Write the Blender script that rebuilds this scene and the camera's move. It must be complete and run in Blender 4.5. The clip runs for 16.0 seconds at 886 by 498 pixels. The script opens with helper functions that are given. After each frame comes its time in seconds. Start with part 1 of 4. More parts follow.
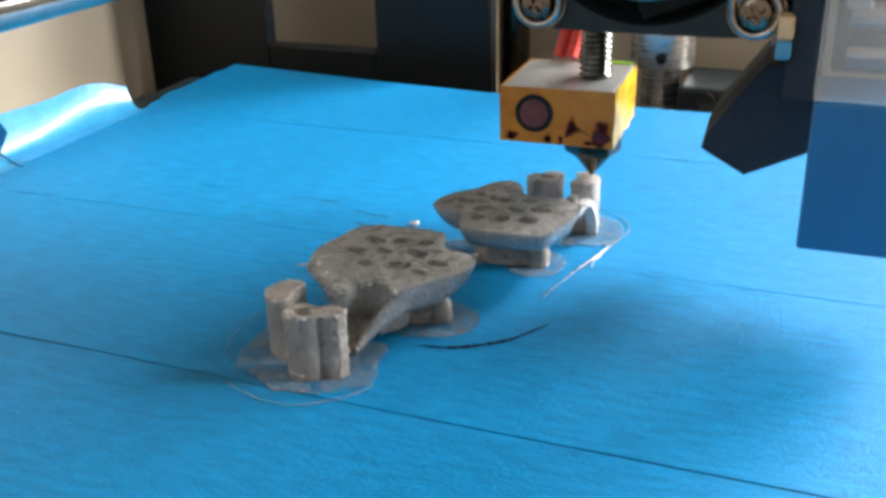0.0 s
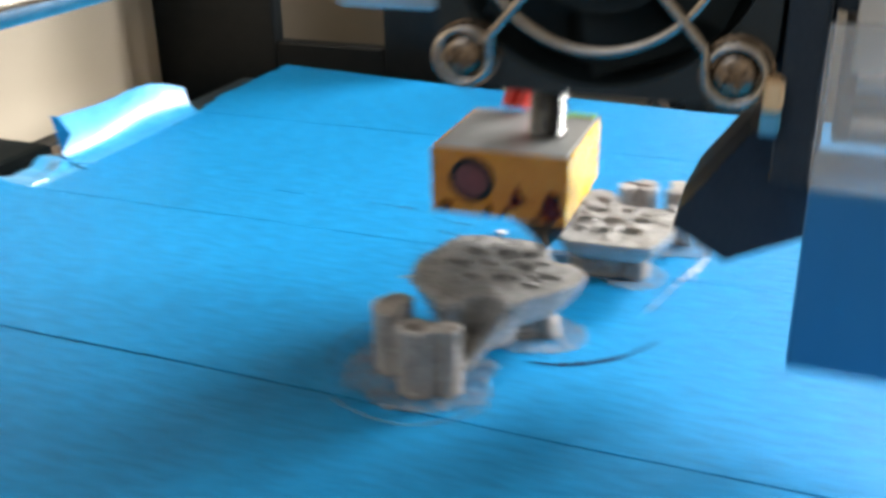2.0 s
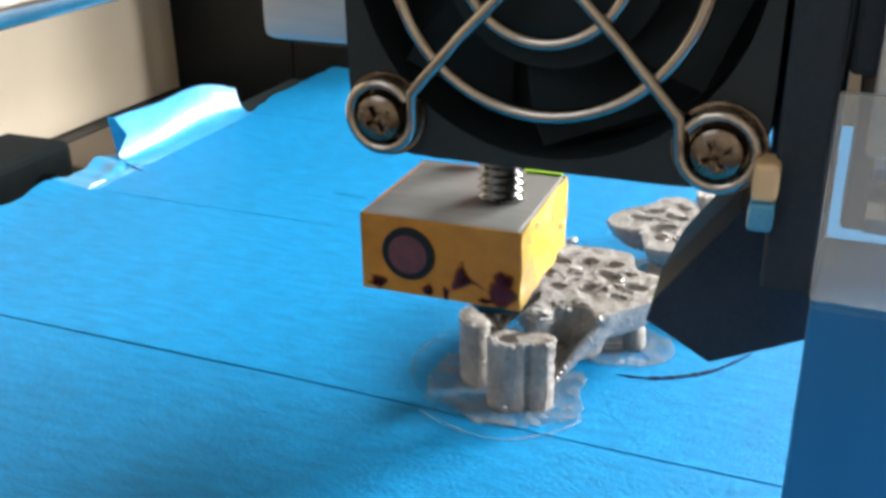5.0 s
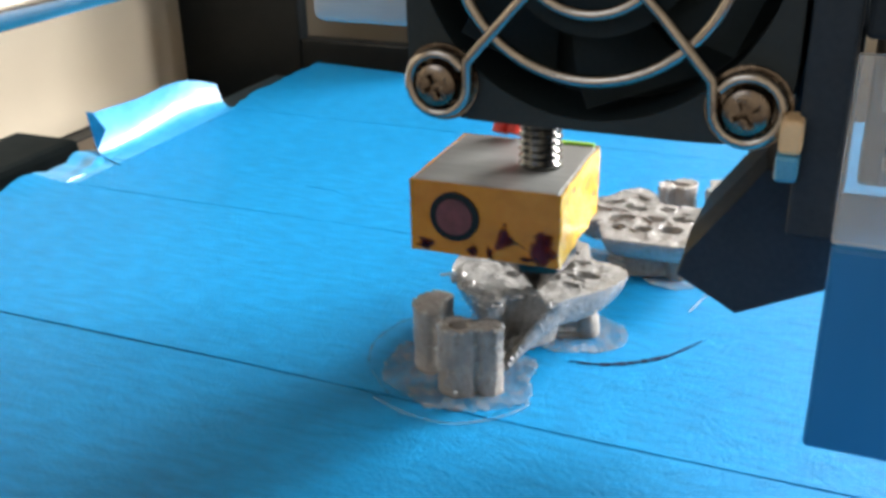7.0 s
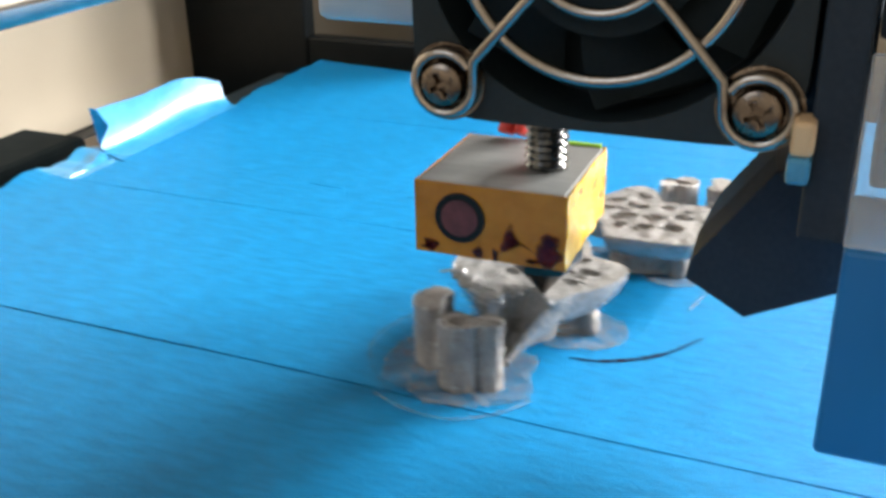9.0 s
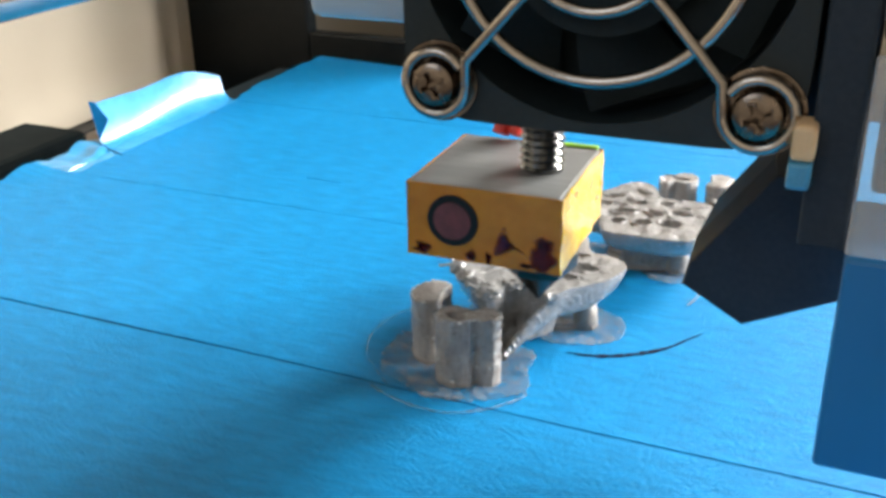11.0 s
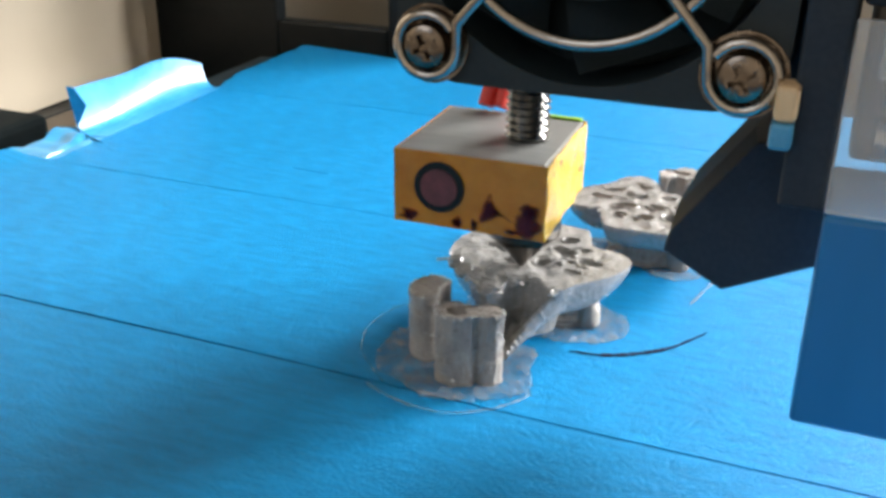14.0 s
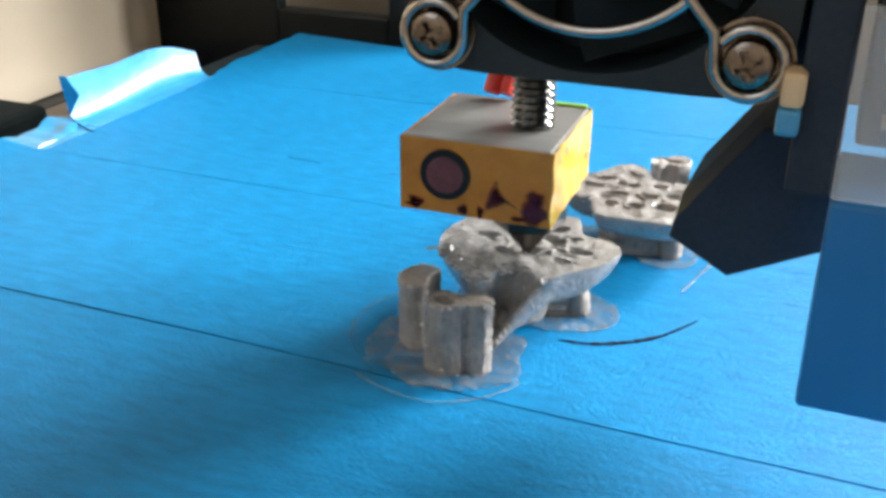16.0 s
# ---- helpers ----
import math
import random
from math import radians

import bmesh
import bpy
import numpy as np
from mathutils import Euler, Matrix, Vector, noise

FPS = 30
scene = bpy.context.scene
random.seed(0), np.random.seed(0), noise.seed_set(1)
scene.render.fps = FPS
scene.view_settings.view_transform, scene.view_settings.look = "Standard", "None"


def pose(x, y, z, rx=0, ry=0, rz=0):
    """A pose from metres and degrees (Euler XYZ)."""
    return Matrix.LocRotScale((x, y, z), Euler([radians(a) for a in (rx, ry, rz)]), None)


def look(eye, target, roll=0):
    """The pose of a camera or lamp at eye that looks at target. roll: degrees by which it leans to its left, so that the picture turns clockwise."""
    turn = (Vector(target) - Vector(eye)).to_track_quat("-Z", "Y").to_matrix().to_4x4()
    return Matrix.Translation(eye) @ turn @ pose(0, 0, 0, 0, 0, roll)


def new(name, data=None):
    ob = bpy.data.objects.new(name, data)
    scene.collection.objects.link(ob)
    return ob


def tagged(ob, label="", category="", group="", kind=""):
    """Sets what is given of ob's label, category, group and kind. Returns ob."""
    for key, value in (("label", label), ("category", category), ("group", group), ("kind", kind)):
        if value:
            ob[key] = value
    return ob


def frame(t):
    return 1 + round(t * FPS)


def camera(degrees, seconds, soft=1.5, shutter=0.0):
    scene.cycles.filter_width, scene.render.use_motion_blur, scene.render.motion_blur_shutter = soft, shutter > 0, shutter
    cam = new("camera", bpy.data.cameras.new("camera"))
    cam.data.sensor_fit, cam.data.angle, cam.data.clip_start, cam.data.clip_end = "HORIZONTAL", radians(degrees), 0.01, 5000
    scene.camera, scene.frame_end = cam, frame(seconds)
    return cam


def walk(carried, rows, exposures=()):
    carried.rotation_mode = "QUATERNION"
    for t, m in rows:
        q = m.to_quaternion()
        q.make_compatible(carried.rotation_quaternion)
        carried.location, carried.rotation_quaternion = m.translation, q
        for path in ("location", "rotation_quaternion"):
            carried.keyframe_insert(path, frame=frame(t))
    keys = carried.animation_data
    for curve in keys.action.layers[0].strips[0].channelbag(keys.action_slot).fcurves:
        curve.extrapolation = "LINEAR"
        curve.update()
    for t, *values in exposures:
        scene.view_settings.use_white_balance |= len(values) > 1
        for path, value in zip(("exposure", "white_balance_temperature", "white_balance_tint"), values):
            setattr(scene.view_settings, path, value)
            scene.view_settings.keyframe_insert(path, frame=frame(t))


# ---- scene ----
MM = 0.001

# seconds, camera x y z (mm), yaw, pitch, roll (degrees)
ROWS = [
    (0.0, 54.82, -113.61, 74.83, 21.714, -23.879, -1.508),
    (0.5, 54.89, -113.40, 75.07, 21.713, -23.992, -1.550),
    (1.0, 55.39, -114.90, 75.54, 21.693, -23.932, -1.301),
    (1.5, 55.29, -114.41, 75.08, 21.850, -23.908, -1.310),
    (2.0, 54.18, -113.70, 74.72, 21.948, -23.944, -1.135),
    (2.5, 54.04, -114.07, 74.63, 22.102, -23.863, -0.962),
    (3.0, 54.32, -113.68, 74.61, 22.288, -23.924, -1.013),
    (3.5, 53.71, -114.60, 74.18, 22.152, -23.660, -0.479),
    (4.0, 53.28, -114.53, 73.99, 22.174, -23.688, -0.500),
    (4.5, 53.53, -114.30, 74.10, 22.406, -23.750, -0.647),
    (7.0, 53.32, -114.01, 73.94, 23.193, -23.906, -1.206),
    (7.5, 53.51, -114.63, 74.35, 23.233, -23.968, -1.322),
    (8.0, 52.92, -112.76, 73.74, 23.451, -23.988, -1.260),
    (8.5, 53.39, -113.84, 73.61, 23.663, -23.852, -1.295),
    (9.0, 52.55, -114.26, 73.54, 23.387, -23.907, -1.029),
    (11.5, 52.19, -114.40, 72.82, 23.331, -24.002, -0.575),
    (12.0, 52.01, -113.84, 72.77, 23.102, -24.210, -0.552),
    (12.5, 52.00, -112.61, 71.71, 22.804, -24.161, -0.243),
    (13.0, 52.15, -111.07, 70.41, 22.320, -24.099, 0.301),
    (13.5, 51.83, -111.18, 70.00, 21.904, -24.073, 0.726),
    (14.0, 51.97, -111.18, 70.22, 21.648, -24.198, 0.673),
    (14.5, 51.77, -111.10, 70.48, 21.572, -24.414, 0.599),
    (15.0, 52.41, -110.12, 70.26, 21.810, -24.457, 0.488),
    (15.5, 52.07, -110.39, 70.04, 21.874, -24.561, 0.588),
    (16.0, 51.57, -110.31, 70.34, 21.734, -24.895, 0.447),
]
# seconds, bed travel and head travel (mm)
MOVES = [
    (0, -18.27, 53.43),
    (0.2, -17.57, 53.40),
    (0.5, -18.33, 54.15),
    (0.7, -19.25, 53.90),
    (1, -14.77, 53.53),
    (1.2, -15.50, 54.20),
    (1.5, -18.30, 55.26),
    (1.7, -18.50, 54.70),
    (1.85, -11.00, 37.00),
    (2, -2.26, 16.99),
    (2.1, 3.20, 4.50),
    (2.2, 5.65, -1.10),
    (2.35, 5.90, -2.60),
    (2.5, 5.58, -4.47),
    (2.7, 4.68, -3.00),
    (3, 6.73, -1.03),
    (3.2, 4.60, -5.80),
    (3.35, 5.10, -11.90),
    (3.5, 5.80, -14.93),
    (3.7, 9.30, -12.50),
    (4, 5.65, -14.28),
    (4.2, 8.60, -11.30),
    (4.5, 8.76, -12.00),
    (4.7, 9.00, -12.60),
    (6.8, -0.70, 2.00),
    (7, -0.00, -0.00),
    (7.2, -2.00, 1.60),
    (7.5, -7.61, 4.24),
    (7.6, -9.60, 9.00),
    (7.7, -4.30, 12.30),
    (7.8, -1.60, 16.80),
    (7.9, 4.20, 17.50),
    (8, 9.83, 18.09),
    (8.1, 11.70, 12.30),
    (8.2, 13.20, 6.20),
    (8.3, 12.00, 3.40),
    (8.4, 7.80, 5.40),
    (8.5, 4.26, 6.23),
    (8.6, 2.40, 1.60),
    (8.7, 2.20, -1.70),
    (9, -1.24, -1.46),
    (9.2, -6.30, 1.40),
    (11.3, -1.50, -4.90),
    (11.5, -4.99, -2.02),
    (11.7, -8.20, 3.30),
    (12, -10.26, 11.50),
    (12.2, -4.60, 14.60),
    (12.5, 1.36, 19.11),
    (12.7, 7.15, 19.20),
    (13, 12.40, 13.04),
    (13.2, 14.10, 6.80),
    (13.5, 12.79, -2.37),
    (13.7, 9.50, 0.30),
    (14, 3.33, 2.52),
    (14.2, 3.50, -3.10),
    (14.5, 1.51, 0.14),
    (14.6, 3.60, -0.40),
    (14.7, 10.60, -0.20),
    (15, 10.55, 5.68),
    (15.2, 10.70, 5.70),
    (15.4, 10.20, 6.40),
    (15.5, 5.40, 5.95),
    (15.6, -2.80, 3.60),
    (15.7, -5.60, 2.40),
    (15.8, -3.20, 0.90),
    (15.9, -2.20, 2.80),
    (15.967, 1.46, 4.00),
    (16, 1.49, 4.01),
]


def cam_pose(r):
    return pose(r[1] * MM, r[2] * MM, r[3] * MM, 90 + r[5], 0, r[4]) @ pose(0, 0, 0, 0, 0, r[6])


cam = camera(47.155, 16.0, soft=3.5, shutter=0.8)
walk(cam, [(r[0], cam_pose(r)) for r in ROWS])

# ---- light: daylight from two windows, and an added weak fill behind the camera ----
world = bpy.data.worlds.new("sky_world")
scene.world = world
world.use_nodes = True
wn = world.node_tree
sky = wn.nodes.new("ShaderNodeTexSky")
sky.sky_type, sky.sun_disc = "NISHITA", False
sky.sun_elevation, sky.sun_rotation = radians(27), radians(30)
wn.links.new(sky.outputs[0], wn.nodes["Background"].inputs[0])
wn.nodes["Background"].inputs[1].default_value = 0.12


def area_lamp(name, eye, target, w, h, watts, colour):
    data = bpy.data.lights.new(name, "AREA")
    data.shape, data.size, data.size_y, data.energy, data.color = "RECTANGLE", w, h, watts, colour
    ob = new(name, data)
    ob.matrix_world = look(eye, target)
    return ob


area_lamp("window_light", (0.48, 0.81, 0.485), (0, 0, 0), 0.35, 0.35, 23.5, (1.0, 0.985, 0.96))
area_lamp("side_window_light", (1.05, 0.52, 0.44), (0, 0, 0), 0.43, 0.47, 38, (1.0, 0.98, 0.95))
# added fill that brightens the surfaces facing the camera; no known window
area_lamp("front_fill_light", (-0.55, -1.26, 0.95), (0, 0, 0), 0.8, 0.8, 3.8, (0.92, 0.96, 1.0))


# ---- materials ----
def mat(name, a, b, rough=0.5, metal=0.0, scale=(0.3, 0.3, 0.3), fine=6.0, bump=0.15, depth=0.05,
        rough_var=0.12, coat=0.0, alpha=1.0, spread=0.0, layers=0.0, spec=0.5, patchy=0.0):
    """Two-scale noise between two colours; scales are per millimetre."""
    m = bpy.data.materials.new(name)
    m.use_nodes = True
    t = m.node_tree
    n, l = t.nodes, t.links
    p = n["Principled BSDF"]
    tc = n.new("ShaderNodeTexCoord")
    mm = n.new("ShaderNodeVectorMath")
    mm.operation = "SCALE"
    mm.inputs["Scale"].default_value = 1000
    l.new(tc.outputs["Object"], mm.inputs[0])
    mp = n.new("ShaderNodeVectorMath")
    mp.operation = "MULTIPLY"
    mp.inputs[1].default_value = scale
    l.new(mm.outputs[0], mp.inputs[0])
    big = n.new("ShaderNodeTexNoise")
    big.inputs["Scale"].default_value, big.inputs["Detail"].default_value = 0.35, 4
    l.new(mp.outputs[0], big.inputs["Vector"])
    small = n.new("ShaderNodeTexNoise")
    small.inputs["Scale"].default_value, small.inputs["Detail"].default_value = fine, 3
    l.new(mp.outputs[0], small.inputs["Vector"])
    add = n.new("ShaderNodeMath")
    add.operation = "MULTIPLY_ADD"
    add.inputs[1].default_value = 0.55
    l.new(small.outputs["Fac"], add.inputs[0])
    half = n.new("ShaderNodeMath")
    half.operation = "MULTIPLY"
    half.inputs[1].default_value = 0.75
    l.new(big.outputs["Fac"], half.inputs[0])
    l.new(half.outputs[0], add.inputs[2])
    ramp = n.new("ShaderNodeValToRGB")
    ramp.color_ramp.elements[0].position, ramp.color_ramp.elements[1].position = 0.42, 0.9
    ramp.color_ramp.elements[0].color, ramp.color_ramp.elements[1].color = (*a, 1), (*b, 1)
    l.new(add.outputs[0], ramp.inputs[0])
    colour = ramp.outputs[0]
    if spread:
        info = n.new("ShaderNodeObjectInfo")
        hsv = n.new("ShaderNodeHueSaturation")
        mr = n.new("ShaderNodeMapRange")
        mr.inputs["To Min"].default_value, mr.inputs["To Max"].default_value = 1 - spread, 1 + spread
        l.new(info.outputs["Random"], mr.inputs["Value"])
        l.new(mr.outputs[0], hsv.inputs["Value"])
        l.new(colour, hsv.inputs["Color"])
        colour = hsv.outputs[0]
    l.new(colour, p.inputs["Base Color"])
    rr = n.new("ShaderNodeMapRange")
    rr.inputs["To Min"].default_value, rr.inputs["To Max"].default_value = max(0.02, rough - rough_var), min(1, rough + rough_var)
    l.new(small.outputs["Fac"], rr.inputs["Value"])
    l.new(rr.outputs[0], p.inputs["Roughness"])
    p.inputs["Metallic"].default_value, p.inputs["Coat Weight"].default_value = metal, coat
    p.inputs["Coat Roughness"].default_value = 0.12
    p.inputs["Alpha"].default_value, p.inputs["Specular IOR Level"].default_value = alpha, spec
    if patchy:
        am = n.new("ShaderNodeMapRange")
        am.inputs["From Min"].default_value, am.inputs["From Max"].default_value = 0.5, 0.8
        am.inputs["To Min"].default_value, am.inputs["To Max"].default_value = max(0, alpha - patchy), min(1, alpha + patchy)
        l.new(add.outputs[0], am.inputs["Value"])
        l.new(am.outputs[0], p.inputs["Alpha"])
    if bump:
        height = small.outputs["Fac"]
        if layers:
            sep = n.new("ShaderNodeSeparateXYZ")
            l.new(mm.outputs[0], sep.inputs[0])
            wave = n.new("ShaderNodeMath")
            wave.operation = "MULTIPLY"
            wave.inputs[1].default_value = 6.2832 / 0.3
            l.new(sep.outputs["Z"], wave.inputs[0])
            sn = n.new("ShaderNodeMath")
            sn.operation = "SINE"
            l.new(wave.outputs[0], sn.inputs[0])
            mx = n.new("ShaderNodeMath")
            mx.operation = "MULTIPLY_ADD"
            mx.inputs[1].default_value = layers
            l.new(sn.outputs[0], mx.inputs[0])
            l.new(height, mx.inputs[2])
            height = mx.outputs[0]
        bp = n.new("ShaderNodeBump")
        bp.inputs["Strength"].default_value, bp.inputs["Distance"].default_value = bump, depth * MM
        l.new(height, bp.inputs["Height"])
        l.new(bp.outputs[0], p.inputs["Normal"])
    return m


TAPE = mat("blue_masking_tape", (0.001, 0.172, 0.395), (0.003, 0.282, 0.64), 0.5, scale=(0.55, 2.2, 1.0), fine=1.9, bump=1.0, depth=0.27, spread=0.03, spec=0.24)
# glossy tape; base paler than TAPE, with the window's sheen put into it
TAPE_SHEEN = mat("glossy_blue_tape_with_sheen", (0.015, 0.235, 0.48), (0.05, 0.35, 0.68), 0.38, scale=(0.4, 0.4, 0.4), fine=0.9, bump=0.5, depth=0.3, spec=0.8, coat=0.4)
PLASTIC = mat("grey_filament_plastic", (0.195, 0.191, 0.186), (0.37, 0.363, 0.354), 0.17, scale=(1, 1, 1), fine=1.5, bump=0.6, depth=0.45, layers=0.05, rough_var=0.09, coat=0.5)
PLASTIC_TAN = mat("grey_brown_filament_plastic", (0.22, 0.20, 0.183), (0.42, 0.388, 0.355), 0.32, scale=(1.2, 1.2, 0.7), fine=1.1, bump=0.75, depth=0.5, layers=0.14, rough_var=0.14, coat=0.2)
# pale waste plastic; also painted glints and the lit leg
PALE_GLINT = mat("pale_plastic_strings_and_glints", (0.48, 0.475, 0.46), (0.68, 0.67, 0.655), 0.25, scale=(1, 1, 1), bump=0.3, depth=0.1)
BRIM = mat("thin_grey_plastic_film", (0.15, 0.17, 0.175), (0.44, 0.45, 0.45), 0.28, scale=(1.2, 1.2, 1), fine=1.6, bump=0.6, depth=0.3, alpha=0.20, patchy=0.15)
INK_AND_CREASE = mat("dark_purple_ink_and_crease_shade", (0.003, 0.002, 0.010), (0.012, 0.006, 0.026), 0.7, scale=(1, 1, 1), bump=0, spec=0.12)
ALU = mat("bare_aluminium", (0.19, 0.195, 0.19), (0.27, 0.272, 0.265), 0.42, 0.35, scale=(0.3, 2.0, 1), fine=2.0, bump=0.12, depth=0.04)
KAPTON = mat("amber_polyimide_tape", (0.40, 0.150, 0.014), (0.56, 0.245, 0.028), 0.22, scale=(0.5, 0.5, 0.5), fine=0.8, bump=0.3, depth=0.15, spec=0.4)
# same amber tape, yellower to carry the light on the right face
KAPTON_LIT = mat("amber_polyimide_tape_lit_side", (0.62, 0.34, 0.018), (0.86, 0.56, 0.035), 0.2, 0.0, scale=(0.5, 0.5, 0.5), fine=0.7, bump=0.7, depth=0.5, coat=0.25)
KAPTON_BURN = mat("scorched_red_brown_patch", (0.06, 0.007, 0.011), (0.18, 0.02, 0.015), 0.3, scale=(1, 1, 1), fine=1.2, bump=0.3, alpha=0.20, patchy=0.18)
LIME = mat("lime_tape_edge", (0.25, 0.55, 0.03), (0.4, 0.7, 0.05), 0.4, scale=(1, 1, 1), bump=0.1)
CERAMIC = mat("rust_red_cartridge_end", (0.075, 0.022, 0.026), (0.16, 0.046, 0.05), 0.5, scale=(1, 1, 1), fine=1.2, bump=0.5)
DARKMETAL = mat("dark_bronze_metal", (0.018, 0.015, 0.012), (0.09, 0.07, 0.05), 0.22, 0.9, scale=(1, 1, 1), fine=1.4, bump=0.3)
STEEL = mat("polished_steel", (0.36, 0.34, 0.32), (0.52, 0.50, 0.47), 0.18, 1.0, scale=(0.5, 0.5, 0.5), bump=0.05, rough_var=0.05)
CHROME = mat("dulled_chrome_wire", (0.35, 0.31, 0.27), (0.52, 0.465, 0.41), 0.2, 1.0, scale=(0.5, 0.5, 0.5), bump=0.08, rough_var=0.08)
SCREW = mat("tarnished_screw_steel", (0.13, 0.10, 0.075), (0.36, 0.29, 0.23), 0.24, 1.0, scale=(1, 1, 1), fine=1.0, bump=0.1)
THREAD = mat("grey_threaded_steel", (0.16, 0.16, 0.158), (0.38, 0.38, 0.37), 0.2, 1.0, scale=(1, 1, 1), fine=1.0, bump=0.1)
BLACK = mat("black_moulded_plastic", (0.014, 0.022, 0.025), (0.024, 0.033, 0.037), 0.45, scale=(0.4, 0.4, 0.4), fine=5, bump=0.12, spec=0.25)
FANBLACK = mat("matt_black_fan_plastic", (0.013, 0.020, 0.023), (0.022, 0.030, 0.033), 0.8, scale=(0.4, 0.4, 0.4), fine=5, bump=0.1, spec=0.1)
BLACKSHEET = mat("black_acrylic_sheet", (0.007, 0.010, 0.012), (0.013, 0.016, 0.018), 0.35, scale=(0.05, 0.05, 0.05), fine=6, bump=0.05, spec=0.25)
DUCTBLACK = mat("satin_black_duct_plastic", (0.026, 0.034, 0.044), (0.038, 0.048, 0.060), 0.45, scale=(0.3, 0.3, 0.3), fine=5, bump=0.15, spec=0.04)
BLUEPLATE = mat("dark_blue_plastic", (0.008, 0.13, 0.31), (0.013, 0.165, 0.39), 0.45, scale=(0.1, 0.1, 0.02), fine=2, bump=0.1)
CREAM = mat("cream_nylon", (0.62, 0.42, 0.22), (0.74, 0.52, 0.30), 0.45, scale=(1, 1, 1), bump=0.1)
PALEBLUE = mat("clear_plastic_blue_reflection", (0.05, 0.25, 0.42), (0.08, 0.33, 0.52), 0.3, scale=(1, 1, 1), bump=0.1)
SILVERBOX = mat("brushed_motor_shell", (0.46, 0.46, 0.45), (0.60, 0.60, 0.59), 0.4, 0.5, scale=(0.05, 0.05, 0.5), fine=3, bump=0.1)
TURNED = mat("turned_aluminium", (0.50, 0.50, 0.49), (0.70, 0.70, 0.685), 0.26, 0.9, scale=(0.05, 0.05, 2.0), fine=2, bump=0.15)
RED = mat("red_fibre_sleeve", (0.46, 0.018, 0.014), (0.74, 0.05, 0.03), 0.45, scale=(1, 1, 1), fine=3, bump=0.5, depth=0.2)
WALL = mat("cream_painted_wall", (0.42, 0.38, 0.32), (0.50, 0.46, 0.39), 0.8, scale=(0.004, 0.004, 0.004), fine=30, bump=0.1)
BEIGE = mat("cream_board", (0.46, 0.395, 0.30), (0.56, 0.49, 0.38), 0.7, scale=(0.02, 0.02, 0.02), fine=2, bump=0.03)
BROWN = mat("dull_brown_board_and_shade", (0.13, 0.10, 0.075), (0.20, 0.16, 0.12), 0.6, scale=(0.05, 0.05, 0.05), fine=6, bump=0.1)
TABLE = mat("dark_wood_tabletop", (0.05, 0.035, 0.025), (0.12, 0.08, 0.055), 0.5, scale=(0.004, 0.05, 0.05), fine=6, bump=0.2)
FLOOR = mat("grey_carpet", (0.15, 0.14, 0.13), (0.25, 0.24, 0.22), 0.9, scale=(0.05, 0.05, 0.05), fine=6, bump=0.4)


def clear_plastic():
    m = bpy.data.materials.new("clear_acrylic")
    m.use_nodes = True
    p = m.node_tree.nodes["Principled BSDF"]
    p.inputs["Base Color"].default_value = (0.60, 0.595, 0.585, 1)
    p.inputs["Roughness"].default_value = 0.3
    p.inputs["Alpha"].default_value = 0.34
    return m


CLEAR = clear_plastic()


# ---- mesh helpers (millimetres) ----
def part(name, bm, material, parent=None, label="", smooth=False):
    bmesh.ops.scale(bm, vec=(MM, MM, MM), verts=bm.verts)
    bmesh.ops.recalc_face_normals(bm, faces=bm.faces)
    me = bpy.data.meshes.new(name)
    bm.to_mesh(me)
    bm.free()
    me.materials.append(material)
    if smooth:
        for poly in me.polygons:
            poly.use_smooth = True
        me.set_sharp_from_angle(angle=radians(40))
    ob = new(name, me)
    if parent:
        ob.parent = parent
    if label:
        tagged(ob, label)
    return ob


def thing(name, label, category, group="", kind="", at=(0, 0, 0)):
    ob = new(name)
    ob.empty_display_size = 0.01
    ob.location = [c * MM for c in at]
    return tagged(ob, label, category, group, kind)


def box(bm, x0, x1, y0, y1, z0, z1, bevel=0.0, seg=2):
    b = bmesh.new()
    bmesh.ops.create_cube(b, size=1)
    for v in b.verts:
        v.co = ((x0 + x1) / 2 + v.co.x * (x1 - x0), (y0 + y1) / 2 + v.co.y * (y1 - y0), (z0 + z1) / 2 + v.co.z * (z1 - z0))
    if bevel:
        bmesh.ops.bevel(b, geom=b.edges, offset=bevel, segments=seg, affect="EDGES", profile=0.5)
    join(bm, b)
    return bm


def join(bm, b):
    me = bpy.data.meshes.new("tmp")
    b.to_mesh(me)
    b.free()
    bm.from_mesh(me)
    bpy.data.meshes.remove(me)


def loft(bm, rings, cap0=True, cap1=True, closed=True):
    """Skin between rings of equal length."""
    vs = [[bm.verts.new(p) for p in ring] for ring in rings]
    n = len(vs[0])
    for a, b in zip(vs, vs[1:]):
        for i in range(n if closed else n - 1):
            j = (i + 1) % n
            bm.faces.new((a[i], a[j], b[j], b[i]))
    if cap0:
        bm.faces.new(vs[0][::-1])
    if cap1:
        bm.faces.new(vs[-1])
    return vs


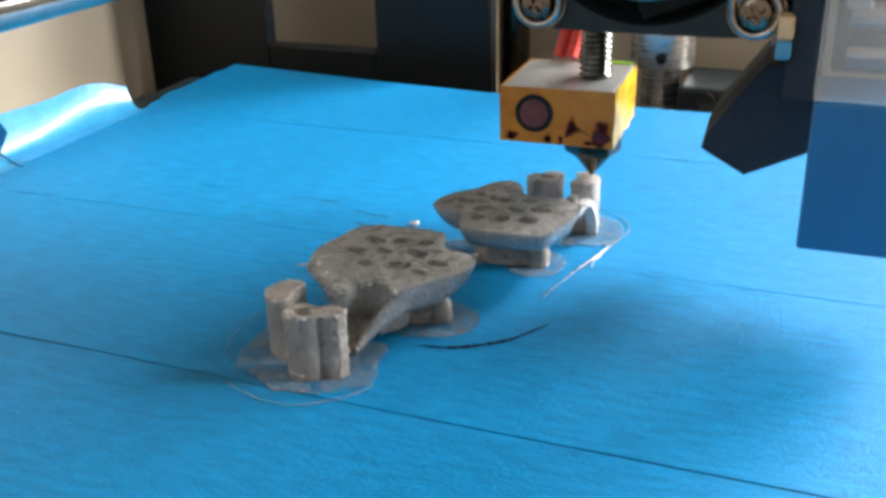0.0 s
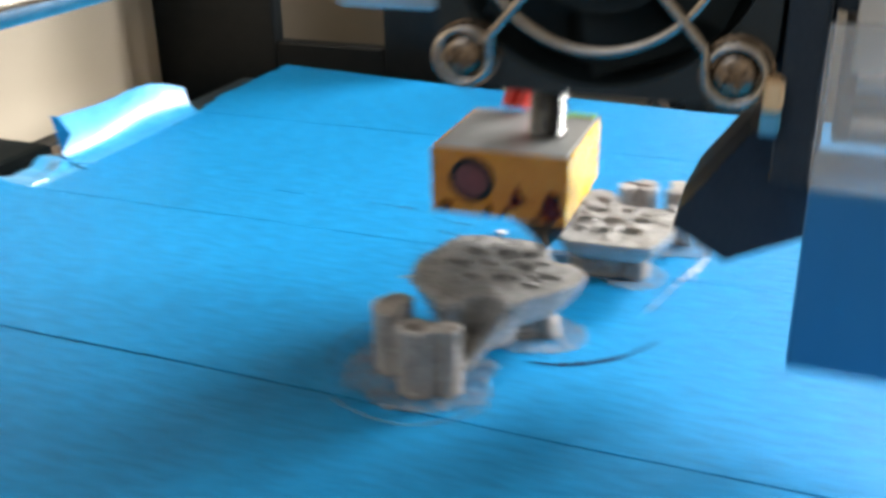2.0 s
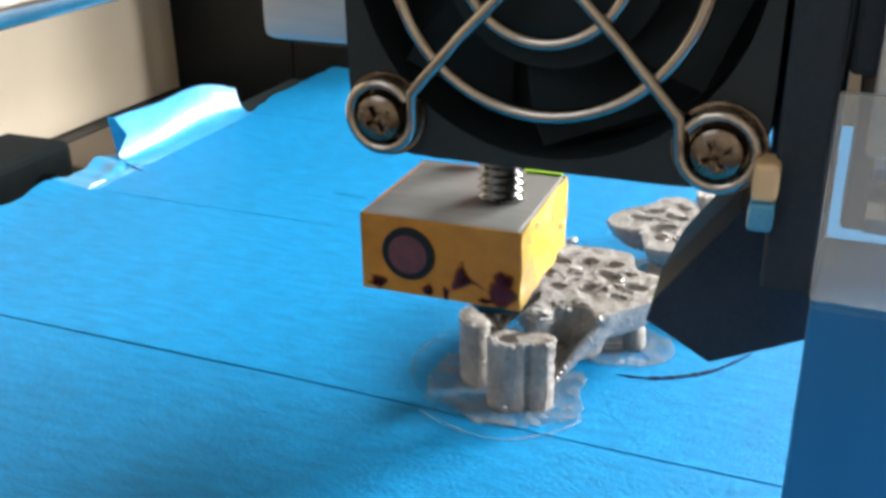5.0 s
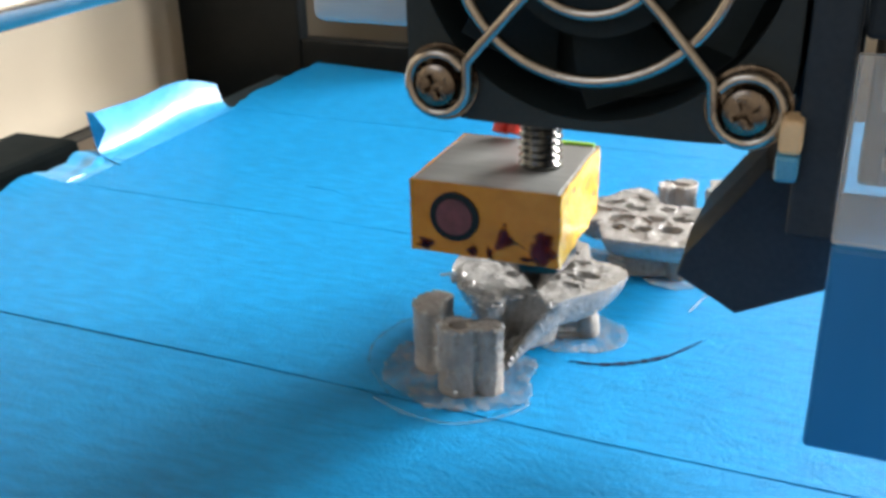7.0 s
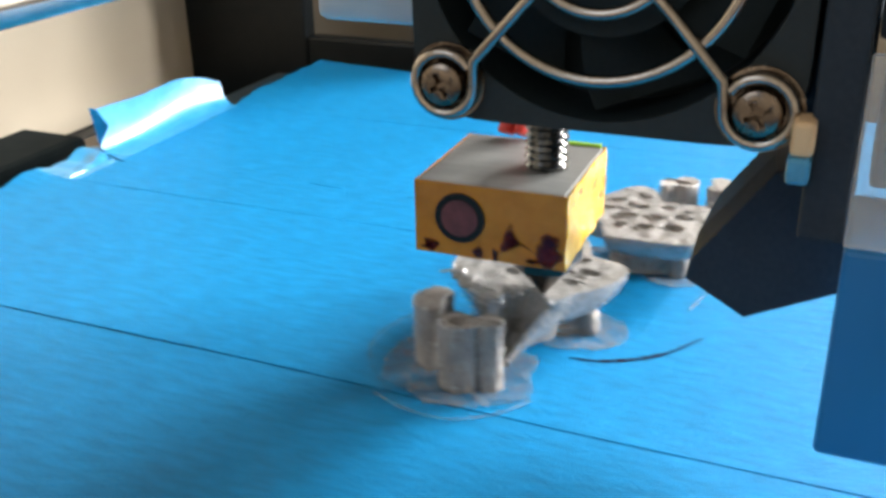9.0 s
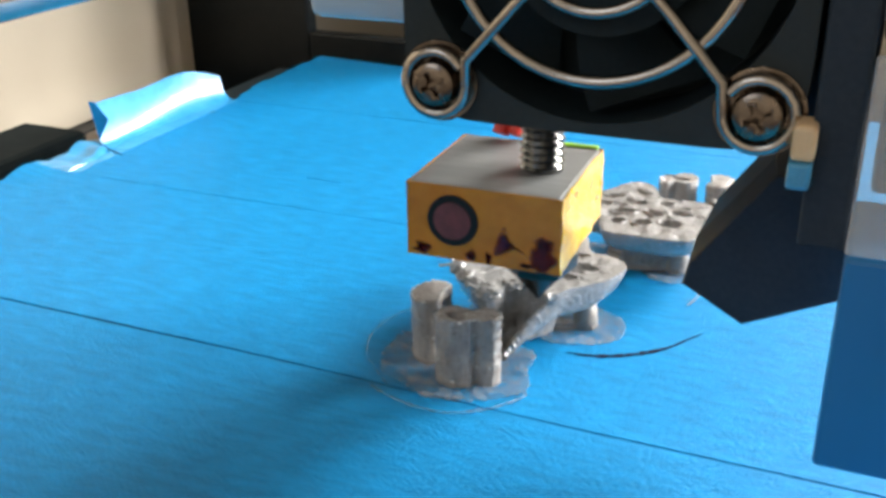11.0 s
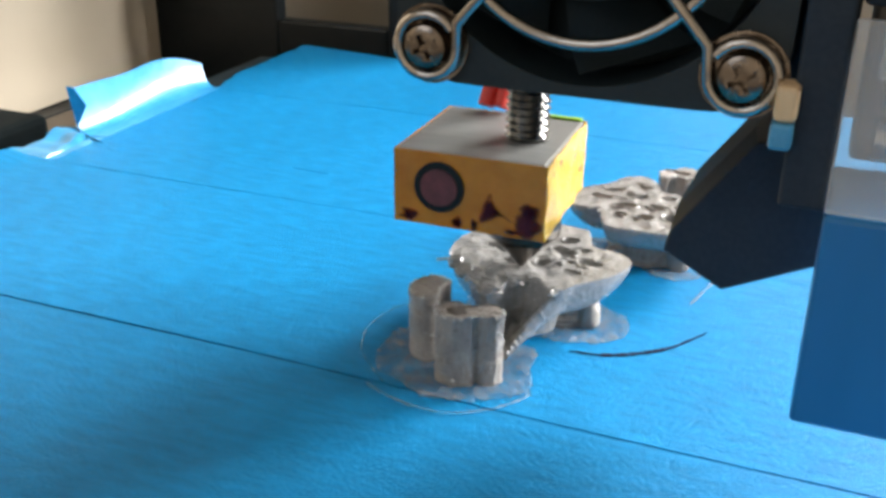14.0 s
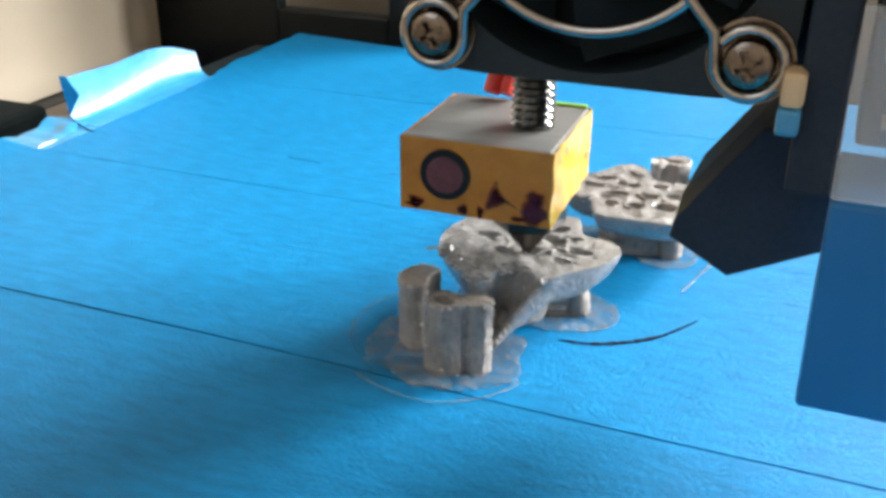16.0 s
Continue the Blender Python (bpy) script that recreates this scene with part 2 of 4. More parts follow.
def tube(bm, path, r, seg=10, closed=False):
    """A round bar along a path; r is a number or one per point."""
    path = [Vector(p) for p in path]
    n = len(path)
    rings = []
    s = None
    for i, p in enumerate(path):
        d = (path[(i + 1) % n] - path[i - 1]) if closed else path[min(i + 1, n - 1)] - path[max(i - 1, 0)]
        d.normalize()
        if s is None:
            s = d.orthogonal().normalized()
        else:
            s = (s - d * s.dot(d)).normalized()
        u = d.cross(s)
        rad = r[i] if isinstance(r, (list, tuple)) else r
        rings.append([p + rad * (math.cos(a) * s + math.sin(a) * u) for a in (2 * math.pi * k / seg for k in range(seg))])
    if closed:
        rings.append(rings[0])
        loft(bm, rings, False, False)
        bmesh.ops.remove_doubles(bm, verts=bm.verts, dist=1e-5)
    else:
        loft(bm, rings)
    return bm


def cyl(bm, p0, p1, r, seg=24, r1=None):
    return tube(bm, [p0, p1], [r, r if r1 is None else r1], seg)


def smooth_ring(pts, k=5):
    """A closed Catmull-Rom curve through the points."""
    out = []
    n = len(pts)
    for i in range(n):
        p0, p1, p2, p3 = (np.array(pts[(i + j) % n], float) for j in (-1, 0, 1, 2))
        for s in range(k):
            t = s / k
            out.append(0.5 * (2 * p1 + (p2 - p0) * t + (2 * p0 - 5 * p1 + 4 * p2 - p3) * t * t + (3 * p1 - p0 - 3 * p2 + p3) * t ** 3))
    return out


def prism(bm, ring, z0, z1, bevel=0.0, layers=0):
    """An upright solid with an outline in x and y and a small rounded top rim."""
    c = np.mean([p[:2] for p in ring], axis=0)

    def at(z, inset):
        out = []
        for p in ring:
            d = np.array(p[:2]) - c
            q = c + d * (1 - inset / max(np.hypot(*d), 1e-6))
            out.append((q[0], q[1], z))
        return out
    rows = [at(z0, 0), at(z1 - bevel, 0)] + ([at(z1, bevel)] if bevel else [])
    if layers:
        rng = random.Random(3)
        rows = [[(q[0], q[1], q[2]) for q in at(z0 + (z1 - bevel - z0) * k / layers, rng.gauss(0, 0.07))] for k in range(layers + 1)] + [at(z1 + 0.02, bevel)]
        rows = [[(q[0] + rng.gauss(0, 0.035), q[1] + rng.gauss(0, 0.035), q[2]) for q in row] for row in rows]
    loft(bm, rows)
    return bm


def sheet(bm, grid, down=(0, 0, -0.16)):
    """A thin closed sheet from a grid of points; down is the way to its other face."""
    d = Vector(down)
    top = [[bm.verts.new(p) for p in row] for row in grid]
    low = [[bm.verts.new(Vector(p) + d) for p in row] for row in grid]
    n, m = len(grid), len(grid[0])
    for i in range(n - 1):
        for j in range(m - 1):
            bm.faces.new((top[i][j], top[i + 1][j], top[i + 1][j + 1], top[i][j + 1]))
            bm.faces.new((low[i][j], low[i][j + 1], low[i + 1][j + 1], low[i + 1][j]))
    for i in range(n - 1):
        bm.faces.new((top[i][0], low[i][0], low[i + 1][0], top[i + 1][0]))
        bm.faces.new((top[i][-1], top[i + 1][-1], low[i + 1][-1], low[i][-1]))
    for j in range(m - 1):
        bm.faces.new((top[0][j], top[0][j + 1], low[0][j + 1], low[0][j]))
        bm.faces.new((top[-1][j], low[-1][j], low[-1][j + 1], top[-1][j + 1]))
    return bm


def grit(bm, centre, size, rng, squash=0.6):
    b = bmesh.new()
    bmesh.ops.create_icosphere(b, subdivisions=1, radius=size)
    for v in b.verts:
        v.co *= rng.uniform(0.6, 1.3)
        v.co.z *= squash
        v.co += Vector(centre)
    join(bm, b)


# ---- the room ----
def room():
    """Floor, walls, ceiling in metres turned to millimetres; openings stand where the two windows and the added fill
    lamp are.
    """
    x0, x1, y0, y1, z0, z1 = -1500, 1075, -1300, 830, -850, 1700

    def wall(name, boxes, material=WALL):
        b = bmesh.new()
        for q in boxes:
            box(b, *q)
        return tagged(part(name, b, material), "plain cream painted wall of the room", "wall", kind="structure")

    tagged(part("floor", box(bmesh.new(), x0, x1, y0, y1, z0 - 60, z0), FLOOR), "grey carpeted floor under the table", "floor", kind="structure")
    tagged(part("ceiling", box(bmesh.new(), x0, x1, y0, y1, z1, z1 + 60), WALL), "plain pale ceiling", "ceiling", kind="structure")
    wall("wall_north", [(x0, 250, y1, y1 + 80, z0, z1), (690, x1, y1, y1 + 80, z0, z1), (250, 690, y1, y1 + 80, z0, 270), (250, 690, y1, y1 + 80, 715, z1)])
    # this opening is cut only for the added front fill
    wall("wall_south", [(x0, -1050, y0 - 80, y0, z0, z1), (-50, x1, y0 - 80, y0, z0, z1), (-1050, -50, y0 - 80, y0, z0, 450), (-1050, -50, y0 - 80, y0, 1500, z1)])
    wall("wall_west", [(x0 - 80, x0, y0 - 80, y1 + 80, z0, z1)])
    wall("wall_east", [(x1, x1 + 80, y0 - 80, 270, z0, z1), (x1, x1 + 80, 770, y1 + 80, z0, z1), (x1, x1 + 80, 270, 770, z0, 190), (x1, x1 + 80, 270, 770, 690, z1)])
    b = box(bmesh.new(), -600, 650, -450, 700, -125, -92, 4)
    table = thing("table", "dark wooden table under the printer", "table")
    part("tabletop", b, TABLE, table)
    for x in (-560, 610):
        for y in (-410, 660):
            part("leg", box(bmesh.new(), x - 25, x + 25, y - 25, y + 25, z0, -125, 3), TABLE, table)


room()


# ---- the printer's frame ----
def printer_frame():
    f = thing("printer_frame", "black acrylic frame of the desktop printer", "printer frame")
    # upright sheet beyond the bed, with a rounded opening
    b = bmesh.new()
    box(b, -168, -120, 175, 181, -92, 120, 0.8)
    box(b, -120, -81, 175, 181, -92, 2.8, 0.8)
    box(b, -81, -43, 175, 181, -92, 120, 0.8)
    box(b, -120, -81, 175, 181, 46, 120, 0.8)
    part("side_sheet", b, BLACKSHEET, f, "black acrylic upright sheet with an opening")
    part("base_sheet", box(bmesh.new(), -43, 120, 196, 202, -92, -16, 0.8), BLACKSHEET, f)
    b = box(bmesh.new(), -172, -160, -140, 174, -92, -17, 0.8)
    part("side_rail", b, BLACKSHEET, f, "black acrylic side rail below the bed")
    # clamp block with a pan-head screw on the rail
    b = box(bmesh.new(), -160, -138, 30, 88, -36, -7, 2)
    blk = part("corner_block", b, FANBLACK, f, "black rounded corner block")
    b = bmesh.new()
    cyl(b, (-138.4, 76, -16), (-135.5, 76, -16), 3.2, 16)
    part("screw", b, STEEL, blk, "bright pan-head screw", smooth=True)
    # a cream strip in shade; the shade is put into its brown
    b = box(bmesh.new(), -160, -140, 93, 150, -22, -17, 1)
    part("ledge", b, BROWN, f, "strip along the rail, shade put into its dull brown")
    for x in (-150, -10):
        b = bmesh.new()
        cyl(b, (-170, 70 + x * 0.3, -30), (110, 70 + x * 0.3, -30), 4, 20)
        part("bed_rod", b, STEEL, f, "steel guide rod of the bed", smooth=True)
    return f


printer_frame()


def gantry_rod():
    g = thing("gantry_rod", "polished steel guide rod reflecting the blue tape", "rod")
    b = bmesh.new()
    cyl(b, (-78, -150, 44.5), (-78, 230, 44.5), 4.0, 32)
    part("rod", b, STEEL, g, smooth=True)
    part("end_clamp", box(bmesh.new(), -90, -66, 206, 232, -92, 70, 2), BLACK, g)


gantry_rod()


def back_panel():
    b = box(bmesh.new(), -171, -166.5, -140, 174.6, -16.8, 160, 0.6)
    tagged(part("board", b, BEIGE), "smooth cream board standing along the printer side", "board")
    b = box(bmesh.new(), -180, -44, 240, 246, -92, 160, 1)
    tagged(part("cream_panel", b, BEIGE), "cream panel seen through the frame opening", "panel")


back_panel()


def lift_drive():
    """Motor, coupler and screw of the far upright, beside a black bracket."""
    d = thing("lift_drive", "silver shaft coupler over a motor beside the frame", "motor")
    b = bmesh.new()
    cyl(b, (6, 190, 1), (6, 190, 11), 9.6, 36)
    cyl(b, (6, 190, 11), (6, 190, 12), 8.8, 36)
    cyl(b, (6, 190, 12), (6, 190, 34), 9.6, 36)
    coupler = part("coupler", b, TURNED, d, "turned aluminium shaft coupler", smooth=True)
    # raised dark rings imitate the shade inside the coupler's slits
    for z in (17, 20, 23):
        b = bmesh.new()
        tube(b, [(6 + 9.6 * math.cos(2 * math.pi * k / 40), 190 + 9.6 * math.sin(2 * math.pi * k / 40), z) for k in range(40)], 0.35, 6, closed=True)
        part("coupler_slit_shade", b, DARKMETAL, coupler, "dark ring round the coupler, standing in for a slit's shade", smooth=True)
    b = bmesh.new()
    cyl(b, (6, 190, -18), (6, 190, 1), 5.8, 28)
    part("collar", b, TURNED, coupler, "narrower turned collar", smooth=True)
    b = bmesh.new()
    cyl(b, (7.2, 181.0, 4.6), (7.4, 180.2, 4.6), 1.7, 14)
    part("set_screw", b, DARKMETAL, coupler)
    b = bmesh.new()
    cyl(b, (6, 190, 34), (6, 190, 120), 4, 20)
    part("screw_rod", b, STEEL, d, smooth=True)
    part("motor_body", box(bmesh.new(), -13, 29, 172, 199, -92, -18, 2), BLACK, d)
    k = thing("end_bracket", "black bracket with a bright screw by the far upright", "bracket")
    part("body", box(bmesh.new(), 14, 30, 170, 196, -92, -0.5, 1.5), BLACK, k)
    part("spacer", box(bmesh.new(), 30.2, 40, 172, 190, -92, -2, 1), BROWN, k, "dull brown spacer block")
    b = bmesh.new()
    cyl(b, (22.5, 170.2, -4.0), (22.5, 167.5, -4.0), 2.6, 16)
    part("screw", b, STEEL, k, "bright pan-head screw", smooth=True)
    b = box(bmesh.new(), -52, 160, 215, 221, -92, 34, 1)
    tagged(part("rear_board", b, BEIGE), "brownish cream board behind the lift drive", "board")
    b = bmesh.new()
    cyl(b, (-42, 196, -92), (-42, 196, 120), 5, 24)
    tagged(part("upright_rod", b, DARKMETAL, smooth=True), "dark upright guide rod by the frame", "rod")


lift_drive()


# ---- the heated bed with its tape ----
def heated_bed():
    bed = thing("heated_bed", "printer bed covered with strips of blue masking tape", "printer bed")
    # black in place of bright aluminium, so the tape gaps look shaded
    b = box(bmesh.new(), -110, 100, -92, 142, -3.6, -0.45, 0.8)
    part("plate", b, BLACK, bed, "plate under the tape, darkened to give the seams their shade")
    part("carriage", box(bmesh.new(), -60, 60, 10, 110, -24, -14, 2), BLACK, bed)
    for x in (-92, 88):
        for y in (-80, 130):
            b = bmesh.new()
            cyl(b, (x, y, -18), (x, y, -3.6), 3, 12)
            part("spacer", b, STEEL, bed, smooth=True)
    part("spreader", box(bmesh.new(), -96, 92, -85, 135, -19, -17.5, 0.5), BLACK, bed)
    rng = random.Random(4)
    # front edge y, back edge y, where each strip starts at its open end
    strips = [(-92, -59.32, -106), (-58.95, -8.40, -110), (-7.98, 43.70, -111), (43.72, 64.0, -111), (43.72, 105.04, -100), (105.06, 151.0, -104)]
    for k, (y0, y1, xl) in enumerate(strips):
        b = bmesh.new()
        nx, ny = 60, 16
        xr = -99.9 if k == 3 else 104
        grid = []
        for i in range(nx + 1):
            x = xl + (xr - xl) * i / nx
            row = []
            for j in range(ny + 1):
                v = j / ny
                yb = y1
                if k == 5:
                    yb = 158.0 - 8.0 * min(1, (x + 105) / 60) - 5.5 * max(0, min(1, (x + 45) / 70))
                y = y0 + (yb - y0) * v
                z = 0.05 * noise.noise(Vector((x * 0.05, y * 0.05, k)))
                # slight waviness of the overlapping front edges
                if j == 0:
                    y += (0.1 if k == 2 else 0.02) * noise.noise(Vector((x * 0.06, k * 7.0, 1)))
                    z += 0.05
                    if k == 2:
                        y -= 0.14 * max(0.0, min(1.0, (x + 34) / 34)) + 0.8 * max(0.0, min(1.0, (x + 26) / 52))
                if j == ny and k == 1:
                    y -= 0.8 * max(0.0, min(1.0, (x + 26) / 52))
                dx = x
                if i == 0:
                    dx += 1.6 * noise.noise(Vector((y * 0.22, k * 3.0, 2)))
                    if k == 5:
                        dx += 3.4 * max(0.0, 1 - (y - y0) / 14) + 0.8 * noise.noise(Vector((y * 0.7, 4.0, 2)))
                if k in (2, 3) and x < xl + 9:
                    z += ((xl + 9 - x) / 9) ** 2 * 1.4 * (0.6 + 0.5 * math.sin(y * 0.35))
                if k == 3 and x < xl + 9:
                    z += 0.9 * noise.noise(Vector((x * 0.3, y * 0.25, 5)))
                row.append((dx, y, z))
            grid.append(row)
        sheet(b, grid)
        part("tape_strip", b, TAPE_SHEEN if k == 3 else TAPE, bed, smooth=True)
    # the loose strip end that curls up over the edge
    b = bmesh.new()
    grid = []
    for i in range(17):
        s = i / 16
        row = []
        for j in range(15):
            v = j / 14
            y = 60.2 + 45.0 * v + 0.8 * s * s
            flat, curl = min(1.0, s / 0.4), max(0.0, s - 0.4) / 0.6
            th = radians(82) * curl
            fold = -106.3 + 5.0 * v ** 0.7
            x = -99.6 + (fold + 99.6) * flat - (2.4 + 5.2 * v ** 0.7 * (1 - 0.72 * v ** 5)) * math.sin(th) + 0.4 * math.sin(6 * v) * curl
            z = 0.1 + (10.8 - 4.0 * v ** 6 + 0.4 * math.sin(9 * v + 1)) * (1 - math.cos(th))
            row.append((x, y, z))
        grid.append(row)
    sheet(b, grid, (-0.1, 0, -0.12))
    part("curled_tape_end", b, TAPE_SHEEN, bed, "shiny loose curled end of a blue tape strip", smooth=True)
    # the corner of the loose end, folded back in its own shade
    b = bmesh.new()
    sheet(b, [[(-106.5, 59.9, 2.2), (-106.8, 59.8, 2.4)], [(-104.4, 60.9, 6.6), (-107.6, 59.7, 7.0)], [(-107.4, 60.8, 10.4), (-108.5, 59.9, 10.7)]], (0, -0.12, 0))
    part("folded_corner", b, TAPE, bed, "tape corner folded back on itself", smooth=True)
    # short pressed creases in the tape
    for pts in ([(-52, 59.6), (-47, 59.2), (-44, 59.0)],):
        b = bmesh.new()
        tube(b, [(*q, 0.03) for q in smooth_line(pts, 6)], 0.08, 6)
        part("pressed_crease", b, TAPE, bed, smooth=True)
    # a pencil-thin dark crease by the fold, its shade drawn as an ink-dark tube
    b = bmesh.new()
    tube(b, [(-107.6, 60.2, 3.0), (-106.6, 60.0, 1.0), (-103.8, 59.0, 0.3), (-100.5, 57.6, 0.2), (-98, 56.8, 0.15)], [0.08, 0.12, 0.18, 0.16, 0.06], 8)
    part("crease_shade", b, INK_AND_CREASE, bed)
    # pen stroke
    b = bmesh.new()
    path = smooth_line([(19.9, 8.9), (24.2, 9.5), (28.6, 11.7), (32.5, 15.0), (35.1, 18.9), (36.7, 21.6)], 14)
    left, right = [], []
    for i, (x, y) in enumerate(path):
        u = i / (len(path) - 1)
        w = (0.06 + 0.36 * math.sin(math.pi * u ** 0.8) ** 0.9) * rng.uniform(0.3, 1.2)
        left.append((x - 0.5 * w, y + 0.85 * w, 0.17))
        right.append((x + 0.5 * w, y - 0.85 * w, 0.17))
    sheet(b, [left, right], (0, 0, -0.08))
    part("pen_stroke", b, INK_AND_CREASE, bed, "dark purple pen stroke on the tape")
    return bed


def smooth_line(pts, k):
    out = []
    n = len(pts)
    for i in range(n - 1):
        p0, p1, p2, p3 = (np.array(pts[min(max(i + j, 0), n - 1)], float) for j in (-1, 0, 1, 2))
        for s in range(k):
            t = s / k
            out.append(tuple(0.5 * (2 * p1 + (p2 - p0) * t + (2 * p0 - 5 * p1 + 4 * p2 - p3) * t * t + (3 * p1 - p0 - 3 * p2 + p3) * t ** 3)))
    out.append(tuple(pts[-1]))
    return out


BED = heated_bed()

# ---- the printed pieces ----
TOP = 10.0
OUTLINE = [(0.4, 12.9), (0, 17.9), (1.2, 22.7), (2.4, 26.7), (4.7, 28.5), (9.8, 28.8), (16.3, 28.8), (17.9, 26), (19.4, 22.9),
           (23.3, 21.8), (25.3, 19.6), (24.9, 16.5), (23.6, 13.6), (20.5, 10.1), (18.3, 6.8), (16.6, 7.4), (13.8, 8.8),
           (11.6, 7.4), (10.2, 4.4), (8.4, 3.9), (5.8, 6.2), (3.2, 9.3)]
OUTLINE_FAR = OUTLINE[:14] + [(18.3, 6.2), (15.4, 4.7), (12.8, 7.0), (11.4, 10.6), (8.0, 11.4), (4.2, 10.9), (2.4, 11.8)]
HOLES = [(7.3, 22.3, 1.5, 0.9), (11.7, 23.3, 1.2, 0.8), (15.6, 23.6, 1.0, 0.7), (6.3, 17.6, 1.4, 0.7), (10.6, 18.7, 1.1, 0.7),
         (15.7, 19.6, 1.6, 0.8), (20.1, 16.8, 1.5, 0.7), (14.7, 14.5, 1.5, 0.9), (9.6, 13.6, 1.0, 0.6), (18.6, 13.0, 1.1, 0.6)]


def printed_piece(rng, far=False):
    p = thing("printed_piece", "half-printed grey plastic piece with a perforated top, stuck to the tape", "3d print", "printed pieces")
    ring = [(q[0] + rng.gauss(0, 0.07), q[1] + rng.gauss(0, 0.07)) for q in smooth_ring(OUTLINE_FAR if far else OUTLINE, 5)]
    c = np.array((11.5, 15.5))

    def lower(scale, z):
        return [(*(c + (np.array(q) - c) * scale + np.array((0, -6 * (1 - scale)))), z + 0.1 * noise.noise(Vector((q[0] * 0.4, q[1] * 0.4, z)))) for q in ring]
    b = bmesh.new()
    # the last two rings add an unseen core that darkens the gap below
    rings = [lower(1.0, TOP), lower(1.003, TOP - 0.35), lower(0.975, 8.6), lower(0.92, 7.1), lower(0.83, 5.7), lower(0.72, 4.9), lower(0.42, 4.2), lower(0.36, 1.0)]
    loft(b, rings, False, True)
    # top skin with recessed holes
    b2 = bmesh.new()

    def loop(points):
        vs = [b2.verts.new(q) for q in points]
        return vs, [b2.edges.new((vs[i], vs[(i + 1) % len(vs)])) for i in range(len(vs))]
    edges = loop(rings[0])[1]
    wells = []
    for hx, hy, ra, rb in HOLES:
        ra, rb = ra * 1.3, rb * 1.6
        a0 = rng.uniform(-0.4, 0.4)
        pts = []
        for k in range(14):
            a = 2 * math.pi * k / 14
            r = rng.uniform(0.92, 1.08)
            u, v = ra * r * math.cos(a), rb * r * math.sin(a)
            pts.append((hx + u * math.cos(a0) - v * math.sin(a0), hy + u * math.sin(a0) + v * math.cos(a0), TOP + rng.uniform(0.0, 0.2)))
        vs, es = loop(pts)
        edges += es
        wells.append(pts)
    bmesh.ops.triangle_fill(b2, edges=edges, use_beauty=True)
    for _ in range(4):
        inner = [e for e in b2.edges if len(e.link_faces) == 2 and e.calc_length() > 0.75]
        if inner:
            bmesh.ops.subdivide_edges(b2, edges=inner, cuts=1)
            bmesh.ops.triangulate(b2, faces=b2.faces)
    for v in b2.verts:
        if not v.is_boundary:
            q = Vector((v.co.x, v.co.y, 3))
            v.co.z += 0.26 * noise.noise(q * 0.38) + 0.2 * (0.5 - abs(noise.noise(q * 0.5 + Vector((5, 1, 0)))) * 1.6) + 0.05 * noise.noise(q * 1.3)
    join(b, b2)
    for pts in wells:
        m = np.mean(pts, axis=0)
        loft(b, [pts, [(m[0] + (q[0] - m[0]) * 0.9, m[1] + (q[1] - m[1]) * 0.95, TOP - 1.8) for q in pts],
                 [(m[0] + (q[0] - m[0]) * 0.7, m[1] + (q[1] - m[1]) * 0.75, TOP - 4.2) for q in pts]], False, True)
    bmesh.ops.remove_doubles(b, verts=b.verts, dist=0.004)
    part("perforated_plate", b, PLASTIC, p, smooth=True)
    # strands of plastic laid round the holes
    b = bmesh.new()
    for pts in wells:
        m = np.mean(pts, axis=0)
        k0, n = rng.randrange(14), rng.randrange(6, 11)
        arc = [pts[(k0 + k) % 14] for k in range(n)]
        f = rng.uniform(1.05, 1.2)
        tube(b, [(m[0] + (q[0] - m[0]) * f, m[1] + (q[1] - m[1]) * f, TOP + 0.1 + 0.16 * noise.noise(Vector((q[0], q[1], 1)))) for q in arc], [0.06 + 0.16 * rng.random() for _ in arc], 7)
    for k in range(16):
        x, y = rng.uniform(4, 21), rng.uniform(12, 25)
        a = rng.uniform(-0.5, 0.9)
        n = rng.uniform(0.8, 2.2)
        tube(b, [(x - n * math.cos(a), y - n * math.sin(a), TOP - 0.05), (x, y + 0.2, TOP + 0.22), (x + n * math.cos(a), y + n * math.sin(a), TOP - 0.05)], [0.1, 0.22, 0.1], 7)
    tagged(part("strand_layer", b, PLASTIC, p, "glossy raised strands round the holes", smooth=True), kind="stuff")
    # apron that falls from the plate to the posts
    if not far:
        b = bmesh.new()
        grid = []
        for i in range(25):
            t = i / 24
            lft = np.array((5.4, 6.9, 9.6)) * (1 - t) + np.array((7.4, 2.2, 2.2)) * t
            rgt = np.array((18.7, 8.0, 9.9)) * (1 - t) + np.array((12.8, 1.8, 2.0)) * t
            lft[1] += 3.2 * math.sin(math.pi * t)
            rgt[2] += 0.9 * math.sin(math.pi * t)
            row = []
            for j in range(33):
                u = j / 32
                q = lft * (1 - u) + rgt * u
                sag = 1 - (2 * u - 1) ** 6
                fold = math.exp(-((u - 0.36 - 0.1 * t) / 0.075) ** 2) * max(0.0, 1 - t / 0.62) ** 0.7
                hollow = math.exp(-((u - 0.64) / 0.17) ** 2) * math.exp(-((t - 0.34) / 0.3) ** 2)
                q = q + np.array((0.0, 1.2, -3.0)) * sag * (1 - 0.45 * t) * (0.85 + 0.5 * noise.noise(Vector((u * 6, t * 6, 2))) + 0.3 * noise.noise(Vector((u * 15, t * 12, 7))))
                q = q + np.array((0.0, -0.6, 1.2)) * fold * (0.35 + 0.65 * t / 0.4 if t < 0.4 else 1) + np.array((0.0, 2.4, -1.5)) * hollow
                row.append(tuple(q))
            grid.append(row)
        sheet(b, grid, (0, 0.5, -0.9))
        part("apron", b, PLASTIC, p, smooth=True)
